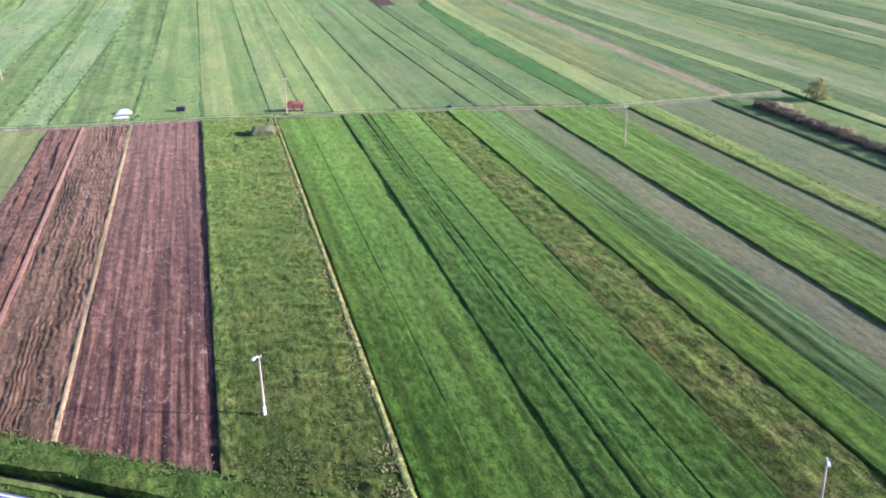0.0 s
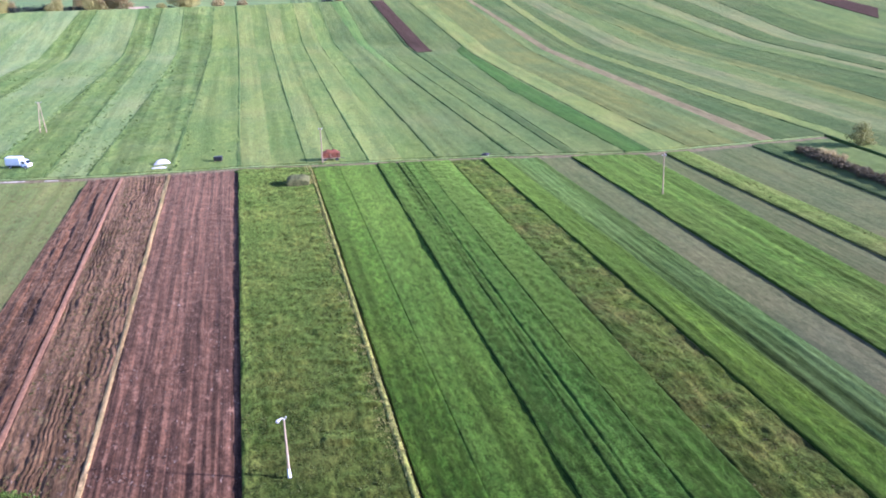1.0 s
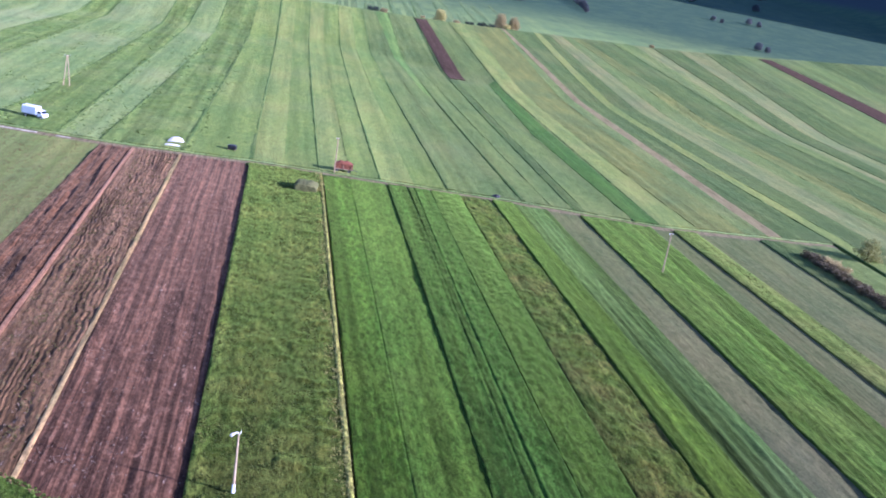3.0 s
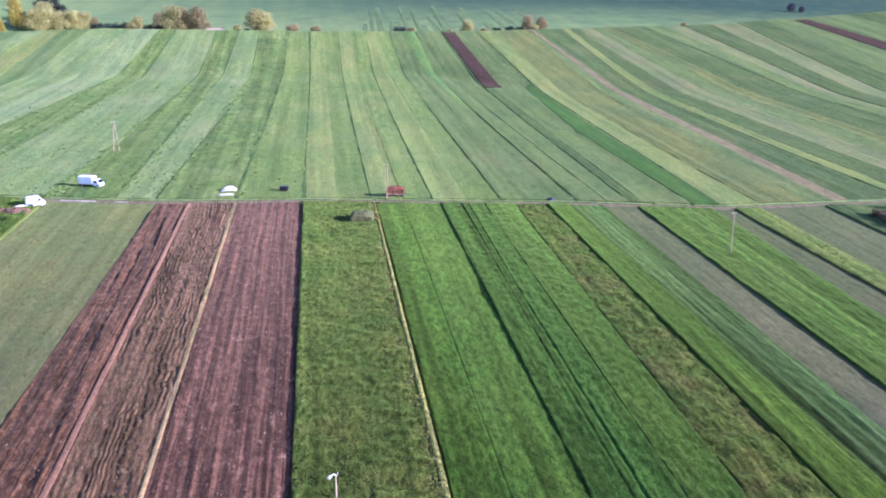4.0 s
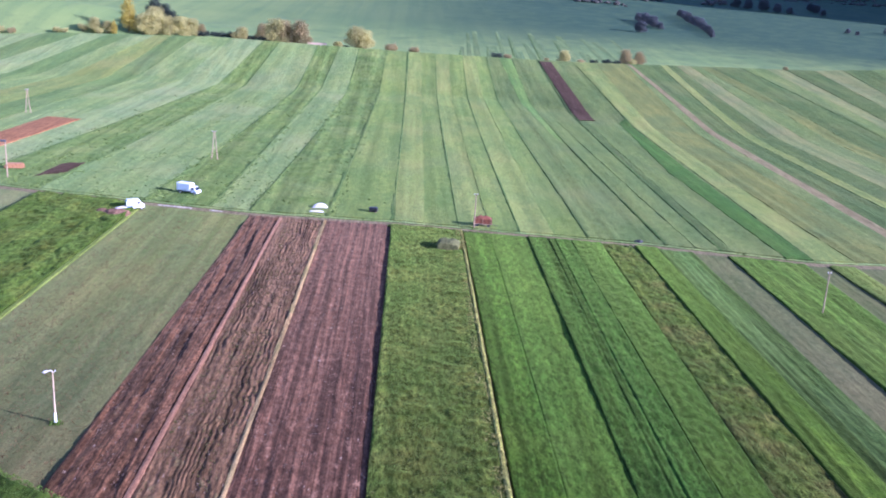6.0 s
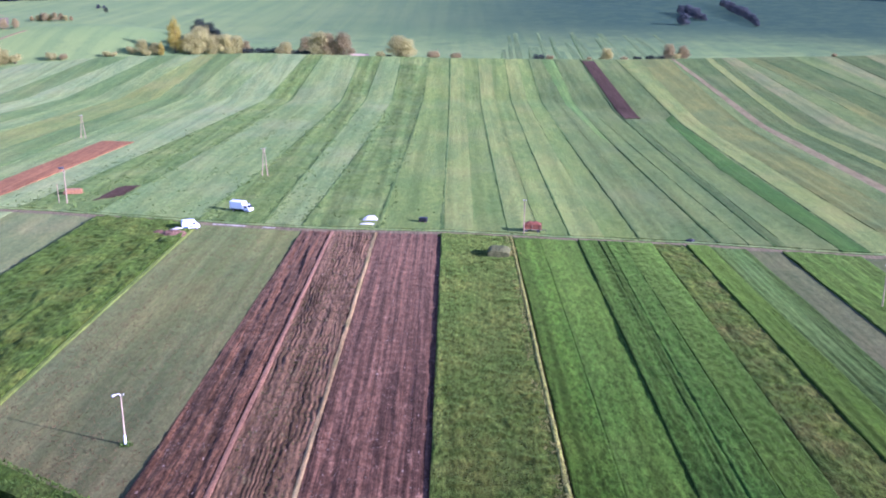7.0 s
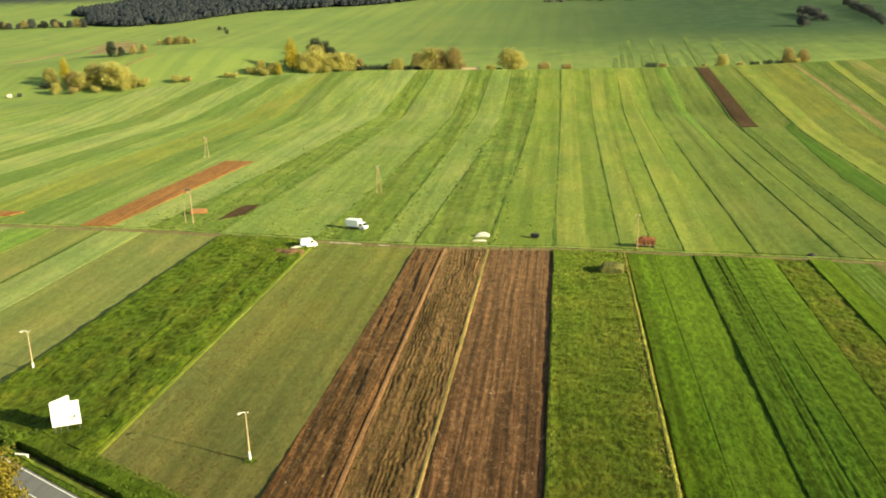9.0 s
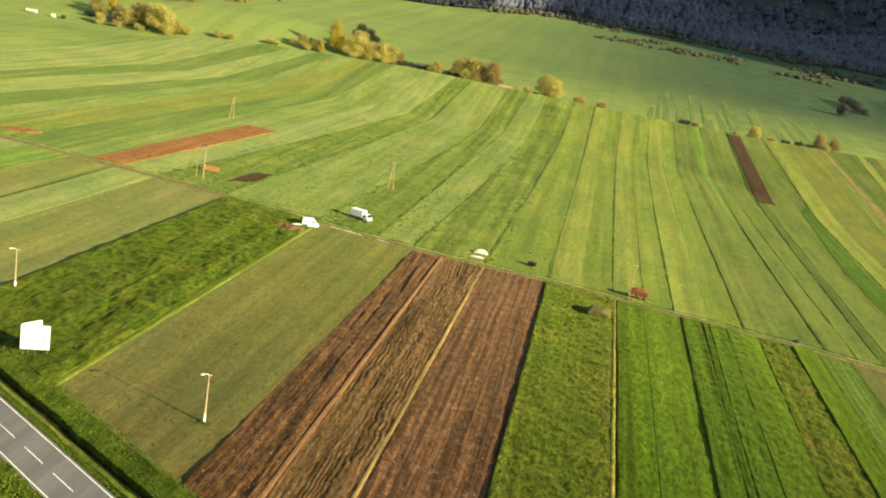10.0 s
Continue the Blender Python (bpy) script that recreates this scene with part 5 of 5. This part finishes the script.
for k, (p, n) in enumerate((((-121, -102, -88), 700), ((-109, -94, -84), 500), ((-98, -86, -79), 900), ((-82, -72, -67), 600), ((-68, -58.5, -56), 900), ((-50, -46, -43), 600), ((-39.5, -32.5, -31), 700), ((-19, -17, -14.5), 400))):
    tufts("rank_grass", *far_spots(n, p, 95 + 3 * k), 0.36, 0.26, 0.70, "rank_blade", 130 + k, "rank grass tussocks along a strip border")


# ---- street lamps and poles ----
def street_lamp(m):
    ob = thing("street_lamp", "pale concrete street lamp with limewashed foot and curved arm", "street lamp", m, "street lamps along the road")
    bm = bmesh.new()
    rod(bm, (0, 0, -0.5), (0, 0, 1.7), 0.21, 0.17, 12)
    part("foot", bm, M["limewash"], ob, "thick limewashed concrete foot")
    bm = bmesh.new()
    rod(bm, (0, 0, 1.7), (0, 0, 7.7), 0.145, 0.075, 12)
    part("pole", bm, M["concrete"], ob)
    bm = bmesh.new()
    prev = Vector((0, 0, 7.65))
    for q in range(1, 7):
        a = q / 6 * math.pi * 0.5
        nxt = Vector((0, -0.95 * (1 - math.cos(a)), 7.65 + 0.5 * math.sin(a)))
        rod(bm, prev, nxt, 0.07, 0.065, 8)
        prev = nxt
    part("arm", bm, M["lamp_steel"], ob)
    bm = bmesh.new()
    prism(bm, [(-0.42, 0.0), (-0.32, 0.16), (0.25, 0.18), (0.42, 0.06), (0.40, -0.06), (-0.38, -0.08)], -0.16, 0.16, 0.03)
    head = part("head", bm, M["lamp_steel"], ob, "pale metal lamp head")
    head.matrix_basis = pose(0, -1.15, 8.12, 8, 0, 90) @ Matrix.Diagonal((0.8, 0.8, 0.8, 1))
    bm = bmesh.new()
    box(bm, (0.02, 0, -0.10), (0.5, 0.22, 0.06), bevel=0.02)
    part("lens", bm, M["porcelain"], head)
    bm = bmesh.new()
    rod(bm, (0, 0.02, 7.5), (0, 0.45, 7.70), 0.025, 0.025, 6)
    br = part("bracket", bm, M["lamp_steel"], ob)
    bm = bmesh.new()
    rod(bm, (0, 0.45, 7.66), (0, 0.45, 7.84), 0.05, 0.04, 8)
    part("insulator", bm, M["porcelain"], br)
    return ob


ARM_TURN = math.degrees(math.atan2(ROAD_NORM.y, ROAD_NORM.x)) - 90
lamp = street_lamp(pose(1.6, 93.6, 0.02, 0, 0, ARM_TURN))
for x, y in ((-46.5, 124.7), (-98.4, 156.6), (48.4, 60.4)):
    copy_thing(lamp, pose(x, y, 0.02, 0, 0, ARM_TURN))


def crossarm(ob, z, width):
    bm = bmesh.new()
    box(bm, (0, 0, z), (width, 0.10, 0.12), bevel=0.015)
    arm = part("crossarm", bm, M["dark_metal"], ob)
    for sx in (-0.45, 0.0, 0.45):
        bm = bmesh.new()
        rod(bm, (sx * width, 0, z + 0.05), (sx * width, 0, z + 0.32), 0.06, 0.05, 8)
        part("insulator", bm, M["porcelain"], arm)


def a_pole(m, h):
    ob = thing("power_pole", "pale wooden A-frame power pole in the grass", "power pole", m, "power poles")
    for sx in (-1, 1):
        bm = bmesh.new()
        rod(bm, (sx * 0.95, 0, -0.5), (sx * 0.10, 0, h), 0.14, 0.10, 10)
        part("leg", bm, M["pole_wood"], ob)
    bm = bmesh.new()
    rod(bm, (-0.6, 0, h * 0.42), (0.6, 0, h * 0.42), 0.07, 0.07, 8)
    part("brace", bm, M["pole_wood"], ob)
    crossarm(ob, h - 0.2, 1.5)
    return ob


ap = a_pole(on_land(-60.9, 305, 15, 1, 0.3), 9.2)
copy_thing(ap, on_land(-145.2, 373.5, 15, 1, 0.3))


def single_pole(m, h):
    ob = thing("power_pole", "single weathered wooden power pole", "power pole", m, "power poles")
    bm = bmesh.new()
    rod(bm, (0, 0, -0.5), (0, 0, h), 0.15, 0.10, 10)
    part("pole", bm, M["pole_wood"], ob)
    crossarm(ob, h - 0.3, 0.9)
    return ob


sp = single_pole(pose(17.6, 236.9, 0, 0, 0, 10), 9.2)
copy_thing(sp, pose(84.8, 183.2, 0, 0, 0, 10))


def switch_pole(m):
    ob = thing("switch_pole", "tall wooden pole with a dark switch box beside a short pole", "power pole", m)
    for sx, h, r in ((0.75, 10.6, 0.18), (-1.45, 6.0, 0.11)):
        bm = bmesh.new()
        rod(bm, (sx, 0, -0.5), (sx, 0, h), r, r * 0.72, 10)
        part("pole", bm, M["pole_wood"], ob)
    bm = bmesh.new()
    box(bm, (0.15, 0, 10.35), (1.5, 0.7, 0.5), bevel=0.05)
    part("switch_box", bm, M["dark_metal"], ob, "dark metal box")
    bm = bmesh.new()
    box(bm, (0.35, 0, 9.4), (1.8, 0.14, 0.16), bevel=0.02)
    part("crossarm", bm, M["pole_wood"], ob)
    return ob


switch_pole(on_land(-110.6, 266.2, 5, 1, 0.3))


# ---- vehicles and farm things by the track ----
def wheel(ob, x, y, r, w=0.22, rim="lamp_steel"):
    bm = bmesh.new()
    rod(bm, (x, y - w / 2, r), (x, y + w / 2, r), r, r, 16)
    tyre = part("wheel", bm, M["rubber"], ob)
    bm = bmesh.new()
    rod(bm, (x, y - w / 2 - 0.02, r), (x, y + w / 2 + 0.02, r), r * 0.55, r * 0.55, 12)
    part("rim", bm, M[rim], tyre)


def box_van(m):
    ob = thing("box_van", "small white box van parked in the grass", "van", m)
    bm = bmesh.new()
    box(bm, (-0.9, 0, 1.95), (4.3, 2.2, 2.1), bevel=0.28)
    part("cargo_box", bm, M["white_paint"], ob)
    bm = bmesh.new()
    prism(bm, [(1.45, 0.55), (3.3, 0.55), (3.35, 1.15), (2.95, 1.35), (2.45, 2.15), (1.45, 2.2)], -1.0, 1.0, 0.10)
    cab = part("cab", bm, M["white_paint"], ob)
    bm = bmesh.new()
    prism(bm, [(2.99, 1.37), (2.50, 2.08), (2.53, 2.10), (3.03, 1.39)], -0.85, 0.85)
    part("windscreen", bm, M["car_glass"], cab)
    for sy in (-1.015, 1.015):
        bm = bmesh.new()
        box(bm, (2.1, sy, 1.72), (0.9, 0.02, 0.55), bevel=0.005)
        part("side_window", bm, M["car_glass"], cab)
    bm = bmesh.new()
    box(bm, (0.0, 0, 0.72), (6.0, 1.0, 0.22), bevel=0.02)
    part("chassis", bm, M["dark_metal"], ob)
    for x in (-1.8, 2.45):
        for y in (-0.9, 0.9):
            wheel(ob, x, y, 0.42)
    for sy in (-0.7, 0.7):
        bm = bmesh.new()
        box(bm, (3.36, sy, 0.95), (0.06, 0.28, 0.18), bevel=0.02)
        part("headlight", bm, M["porcelain"], ob)
    return ob


box_van(on_land(-58.7, 258.6, -21, 1, 0.25))


def panel_van(m):
    ob = thing("panel_van", "white rounded panel van at the track, blue stripe for its bluish shade", "van", m)
    bm = bmesh.new()
    prism(bm, [(-2.0, 0.4), (2.05, 0.4), (2.1, 0.95), (1.7, 1.2), (1.0, 2.05), (0.5, 2.25), (-1.75, 2.25), (-2.0, 1.9)], -0.92, 0.92, 0.16)
    body = part("body", bm, M["white_paint"], ob)
    # blue stripe painted in for the bluish shade on the white flank
    for sy in (-0.93, 0.93):
        bm = bmesh.new()
        box(bm, (-0.3, sy, 0.85), (3.2, 0.012, 0.30))
        part("stripe", bm, M["flank_blue"], body, "blue stripe standing in for the flank's bluish shade")
        bm = bmesh.new()
        box(bm, (0.75, sy, 1.55), (0.8, 0.012, 0.5))
        part("side_window", bm, M["car_glass"], body)
    bm = bmesh.new()
    prism(bm, [(1.68, 1.24), (1.06, 2.0), (1.10, 2.03), (1.73, 1.27)], -0.75, 0.75)
    part("windscreen", bm, M["car_glass"], body)
    for x in (-1.3, 1.3):
        for y in (-0.8, 0.8):
            wheel(ob, x, y, 0.34)
    return ob


panel_van(pose(-67.7, 239.7, 0.30, 0, 0, 24) @ Matrix.Diagonal((1.08, 1.12, 1.12, 1)))


def heap(name, label, category, m, rx, ry, h, mat, seed, lumps=0.25, n=(28, 10)):
    """A rounded uneven heap on the ground."""
    ob = thing(name, label, category, m)
    rs = np.random.RandomState(seed)
    v, f = [], []
    k = n[0]
    for r in range(n[1] + 1):
        q = r / n[1]
        for a in range(k):
            ang = 2 * math.pi * a / k
            j = 1 + lumps * float(value_noise(np.array(3 * math.cos(ang) + 9.0 * q), np.array(3 * math.sin(ang)), 1.0, seed))
            v.append((rx * q * j * math.cos(ang), ry * q * j * math.sin(ang), h * (1 - q ** 2.2) * (1 + 0.6 * lumps * rs.uniform(-1, 1)) - 0.12 * (q == 1)))
    for r in range(n[1]):
        for a in range(k):
            b = (a + 1) % k
            f.append((r * k + a, (r + 1) * k + a, (r + 1) * k + b, r * k + b))
    mesh_part("mound", v, f, mat, ob)
    return ob


manure = heap("manure_heap", "reddish brown manure heap beside the white van", "heap", pose(-70.6, 233.8, 0.45), 3.6, 2.8, 1.15, M["manure"], 41)
heap("manure_heap", "low brown spill of manure at the big heap", "heap", pose(-74.2, 234.8, 0.5), 1.8, 1.4, 0.8, M["manure"], 45)
heap("dark_heap", "small dark heap of earth at the track", "heap", pose(58.4, 231.2, 0.1), 1.5, 0.9, 0.7, M["black_plastic"], 42)


def draped_sheet(name, label, m, sx, sy, h, seed):
    """A crumpled sheet lying over low things."""
    ob = thing(name, label, "tarpaulin", m)
    nx, ny = 22, 12
    u, v = np.meshgrid(np.linspace(-1, 1, nx + 1), np.linspace(-1, 1, ny + 1), indexing="ij")
    z = h * (1 - np.abs(u) ** 3) * (1 - np.abs(v) ** 3) * (1 + 0.25 * value_noise(u * 3, v * 3, 1.0, seed)) + 0.05 * value_noise(u * 9, v * 9, 1.0, seed + 1)
    me = slab("sheet", u * sx, v * sy, z + 0.02, 0.12, M["white_sheet"])
    s = new("sheet", me)
    s.parent = ob
    return ob


draped_sheet("tarpaulin", "white plastic sheet over a low stack beside the track", pose(-22.8, 244.8, 0.42, 0, 0, 4), 2.1, 0.55, 0.42, 51)
draped_sheet("tarpaulin", "white plastic sheet over a low stack in the grass", pose(-22.3, 249.6, 0.5, 0, 0, -6), 2.0, 0.8, 1.0, 53)
draped_sheet("tarpaulin", "white sheet spread beside the manure heap", pose(-70.4, 237.2, 0.6, 0, 0, 20), 2.0, 0.7, 0.7, 55)


def water_tank(m):
    ob = thing("water_tank", "black plastic water tank on the grass", "tank", m)
    bm = bmesh.new()
    box(bm, (0, 0, 0.75), (2.3, 1.5, 1.3), bevel=0.22)
    part("tank", bm, M["black_plastic"], ob)
    bm = bmesh.new()
    rod(bm, (0.3, 0, 1.38), (0.3, 0, 1.55), 0.24, 0.24, 14)
    part("cap", bm, M["dark_metal"], ob)
    for sx in (-0.8, 0.8):
        bm = bmesh.new()
        box(bm, (sx, 0, 0.05), (0.25, 1.5, 0.18), bevel=0.02)
        part("skid", bm, M["pole_wood"], ob)
    return ob


water_tank(pose(-8.2, 248.0, 0.45, 0, 0, -12) @ Matrix.Diagonal((0.95, 0.95, 0.85, 1)))


def hay_wagon(m):
    ob = thing("hay_wagon", "red-brown wooden farm wagon with high board sides", "wagon", m)
    bm = bmesh.new()
    box(bm, (0, 0, 0.85), (4.3, 2.0, 0.16), bevel=0.02)
    part("bed", bm, M["pole_wood"], ob)
    for sy in (-1, 1):
        for q in range(4):
            bm = bmesh.new()
            box(bm, (0, sy * (1.0 + 0.02 * q), 1.10 + 0.30 * q), (4.3, 0.05, 0.27), bevel=0.012)
            part("side_board", bm, M["red_board"], ob)
        for sx in (-1.9, 0, 1.9):
            bm = bmesh.new()
            box(bm, (sx, sy * 1.12, 1.45), (0.10, 0.07, 1.3), bevel=0.01)
            part("stake", bm, M["pole_wood"], ob)
    for sx in (-1, 1):
        for q in range(4):
            bm = bmesh.new()
            box(bm, (sx * 2.15, 0, 1.10 + 0.30 * q), (0.05, 2.0, 0.27), bevel=0.012)
            part("end_board", bm, M["red_board"] if sx > 0 else M["orange_board"], ob)
    u, w = np.meshgrid(np.linspace(-1, 1, 15), np.linspace(-1, 1, 9), indexing="ij")
    z = 1.95 + 0.75 * (1 - u ** 4) * (1 - w ** 4) * (1 + 0.45 * value_noise(u * 3, w * 3, 1.0, 57))
    pts = np.stack([u * 2.1, w * 0.95, z], -1).reshape(-1, 3)
    mesh_part("load", pts, grid_faces(14, 8), M["red_board"], ob, "rust-red load heaped on top")
    for x in (-1.4, 1.4):
        for y in (-0.85, 0.85):
            wheel(ob, x, y, 0.40, rim="dark_metal")
    bm = bmesh.new()
    rod(bm, (2.1, 0, 0.7), (3.6, 0, 0.45), 0.06, 0.05, 8)
    part("drawbar", bm, M["dark_metal"], ob)
    return ob


hay_wagon(pose(19.9, 238.9, 0.24, 0, 0, -6) @ Matrix.Diagonal((1.08, 1.0, 1.05, 1)))


def haystack(m):
    ob = thing("haystack", "weathered grey-green square haystack in the meadow", "haystack", m)
    nx = 20
    u, w = np.meshgrid(np.linspace(-1, 1, nx + 1), np.linspace(-1, 1, nx + 1), indexing="ij")
    z = 2.15 * (1 - 0.22 * u ** 4) * (1 - 0.25 * w ** 4) - 0.25 * (u > 0.3) * (u - 0.3) + 0.16 * value_noise(u * 5, w * 5, 1.0, 58)
    x, y = u * 2.5 + 0.05 * value_noise(w * 6, u, 1.0, 59), w * 2.2 + 0.05 * value_noise(u * 6, w, 1.0, 60)
    me = slab("hay_body", x, y, z, 0.2, M["hay"])
    s = new("hay_body", me)
    s.parent = ob
    return ob


haystack(pose(10.4, 217.6, 0.35, 0, 0, -8))
tufts("loose_hay", *(lambda rs: (11.4 + rs.normal(0, 1.5, 300), 218.6 + rs.normal(0, 1.3, 300)))(np.random.RandomState(61)), 0.55, 0.45, 0.3, "straw_blade", 62, "loose hay around and on the stack")


def lumber_pile(m):
    ob = thing("lumber_pile", "orange-brown stack of sawn boards behind the switch pole", "lumber", m)
    rs = random.Random(63)
    for lev in range(5):
        for q in range(5):
            bm = bmesh.new()
            box(bm, (rs.uniform(-0.35, 0.35), -0.9 + 0.45 * q, 0.22 + 0.26 * lev), (5.2 - 0.3 * lev, 0.40, 0.20), bevel=0.015)
            part("board", bm, M["orange_board"], ob)
    for sx in (-1.8, 0, 1.8):
        bm = bmesh.new()
        box(bm, (sx, 0, 0.05), (0.18, 2.3, 0.14), bevel=0.01)
        part("bearer", bm, M["pole_wood"], ob)
    return ob


lumber_pile(on_land(-112.6, 278.0, 12, 1, 0.6))


def billboard(m):
    """Two boards back to back in a wedge on posts; the white faces are blank but for a small dark mark."""
    ob = thing("billboard", "large white wedge-shaped roadside billboard on steel posts", "billboard", m)
    bm = bmesh.new()
    box(bm, (0, 0, 3.9), (4.3, 0.14, 4.0), bevel=0.02)
    front = part("front_panel", bm, M["white_paint"], ob)
    for x, z, w in ((1.05, 3.20, 1.0), (0.85, 2.85, 0.7), (1.30, 3.45, 0.5)):
        bm = bmesh.new()
        box(bm, (x, -0.08, z), (w, 0.02, 0.16))
        part("mark", bm, M["rubber"], front)
    bm = bmesh.new()
    box(bm, (0, 0, 3.9), (3.4, 0.14, 4.0), bevel=0.02)
    back = part("back_panel", bm, M["white_paint"], ob)
    back.matrix_basis = pose(-0.75, 1.25, 0.1, 0, 0, 38)
    for x, y in ((-1.8, 0.2), (0, 0.2), (1.8, 0.2), (-1.1, 0.75), (0.4, 1.95)):
        bm = bmesh.new()
        rod(bm, (x, y, -0.5), (x, y, 5.6), 0.09, 0.09, 8)
        part("post", bm, M["dark_metal"], ob)
    return ob


billboard(pose(-78.2, 131.3, 0.0, 0, 0, 25))


def culvert(m):
    ob = thing("culvert_head", "pale concrete culvert head across the road ditch", "culvert", m)
    bm = bmesh.new()
    box(bm, (0, 0, 0.05), (2.3, 0.4, 1.3), bevel=0.03)
    part("wall", bm, M["limewash"], ob)
    bm = bmesh.new()
    box(bm, (0, 0, 0.74), (2.5, 0.6, 0.12), bevel=0.02)
    part("coping", bm, M["limewash"], ob)
    bm = bmesh.new()
    rod(bm, (0, -0.24, -0.25), (0, 0.24, -0.25), 0.3, 0.3, 16)
    part("pipe", bm, M["dark_metal"], ob)
    return ob


culvert(pose(-82.2, 124.6, 0.0, 0, 0, -8) @ Matrix.Diagonal((0.95, 0.7, 0.45, 1)))


def field_barn(m):
    ob = thing("field_barn", "low pale field barn by the brook", "barn", m)
    bm = bmesh.new()
    box(bm, (0, 0, 1.2), (13.0, 5.0, 3.4), bevel=0.05)
    walls = part("wall", bm, M["limewash"], ob)
    for sy in (-1, 1):
        bm = bmesh.new()
        box(bm, (0, sy * 1.45, 3.45), (13.8, 3.4, 0.15), Matrix.Translation((0, sy * 1.45, 3.45)) @ Matrix.Rotation(-sy * 0.35, 4, "X") @ Matrix.Translation((0, -sy * 1.45, -3.45)), 0.02)
        part("roof_slope", bm, M["concrete"], ob)
    bm = bmesh.new()
    box(bm, (3.0, -2.52, 1.0), (2.2, 0.08, 2.4), bevel=0.02)
    part("door", bm, M["pole_wood"], walls)
    return ob


field_barn(on_land(-58, 606, 4, 0.85, 0.0))


def wrapped_bale(m, mat, label):
    """A round bale in stretch film."""
    ob = thing("wrapped_bale", label, "hay bale", m, "bales at the brook")
    bm = bmesh.new()
    rod(bm, (-0.95, 0, 0.85), (0.95, 0, 0.85), 0.88, 0.88, 20)
    bmesh.ops.bevel(bm, geom=[e for e in bm.edges if e.calc_face_angle(0) > 1.0], offset=0.18, segments=3, affect="EDGES", profile=0.6)
    part("film_wrap", bm, M[mat], ob)
    return ob


# bale shapes added in place of small white and dark things, unclear what
for x, y, turn, mat in ((-419, 654, 4, "white_sheet"), (-416, 653.6, 8, "white_sheet"), (-413, 653.3, 5, "white_sheet"), (-396, 649.5, 12, "white_sheet"), (-389, 651, 30, "black_plastic")):
    wrapped_bale(on_land(x, y, turn, 1.5, 0.0), mat, ("white" if mat == "white_sheet" else "black") + " film-wrapped bale shape on the meadow, in place of an unclear thing")
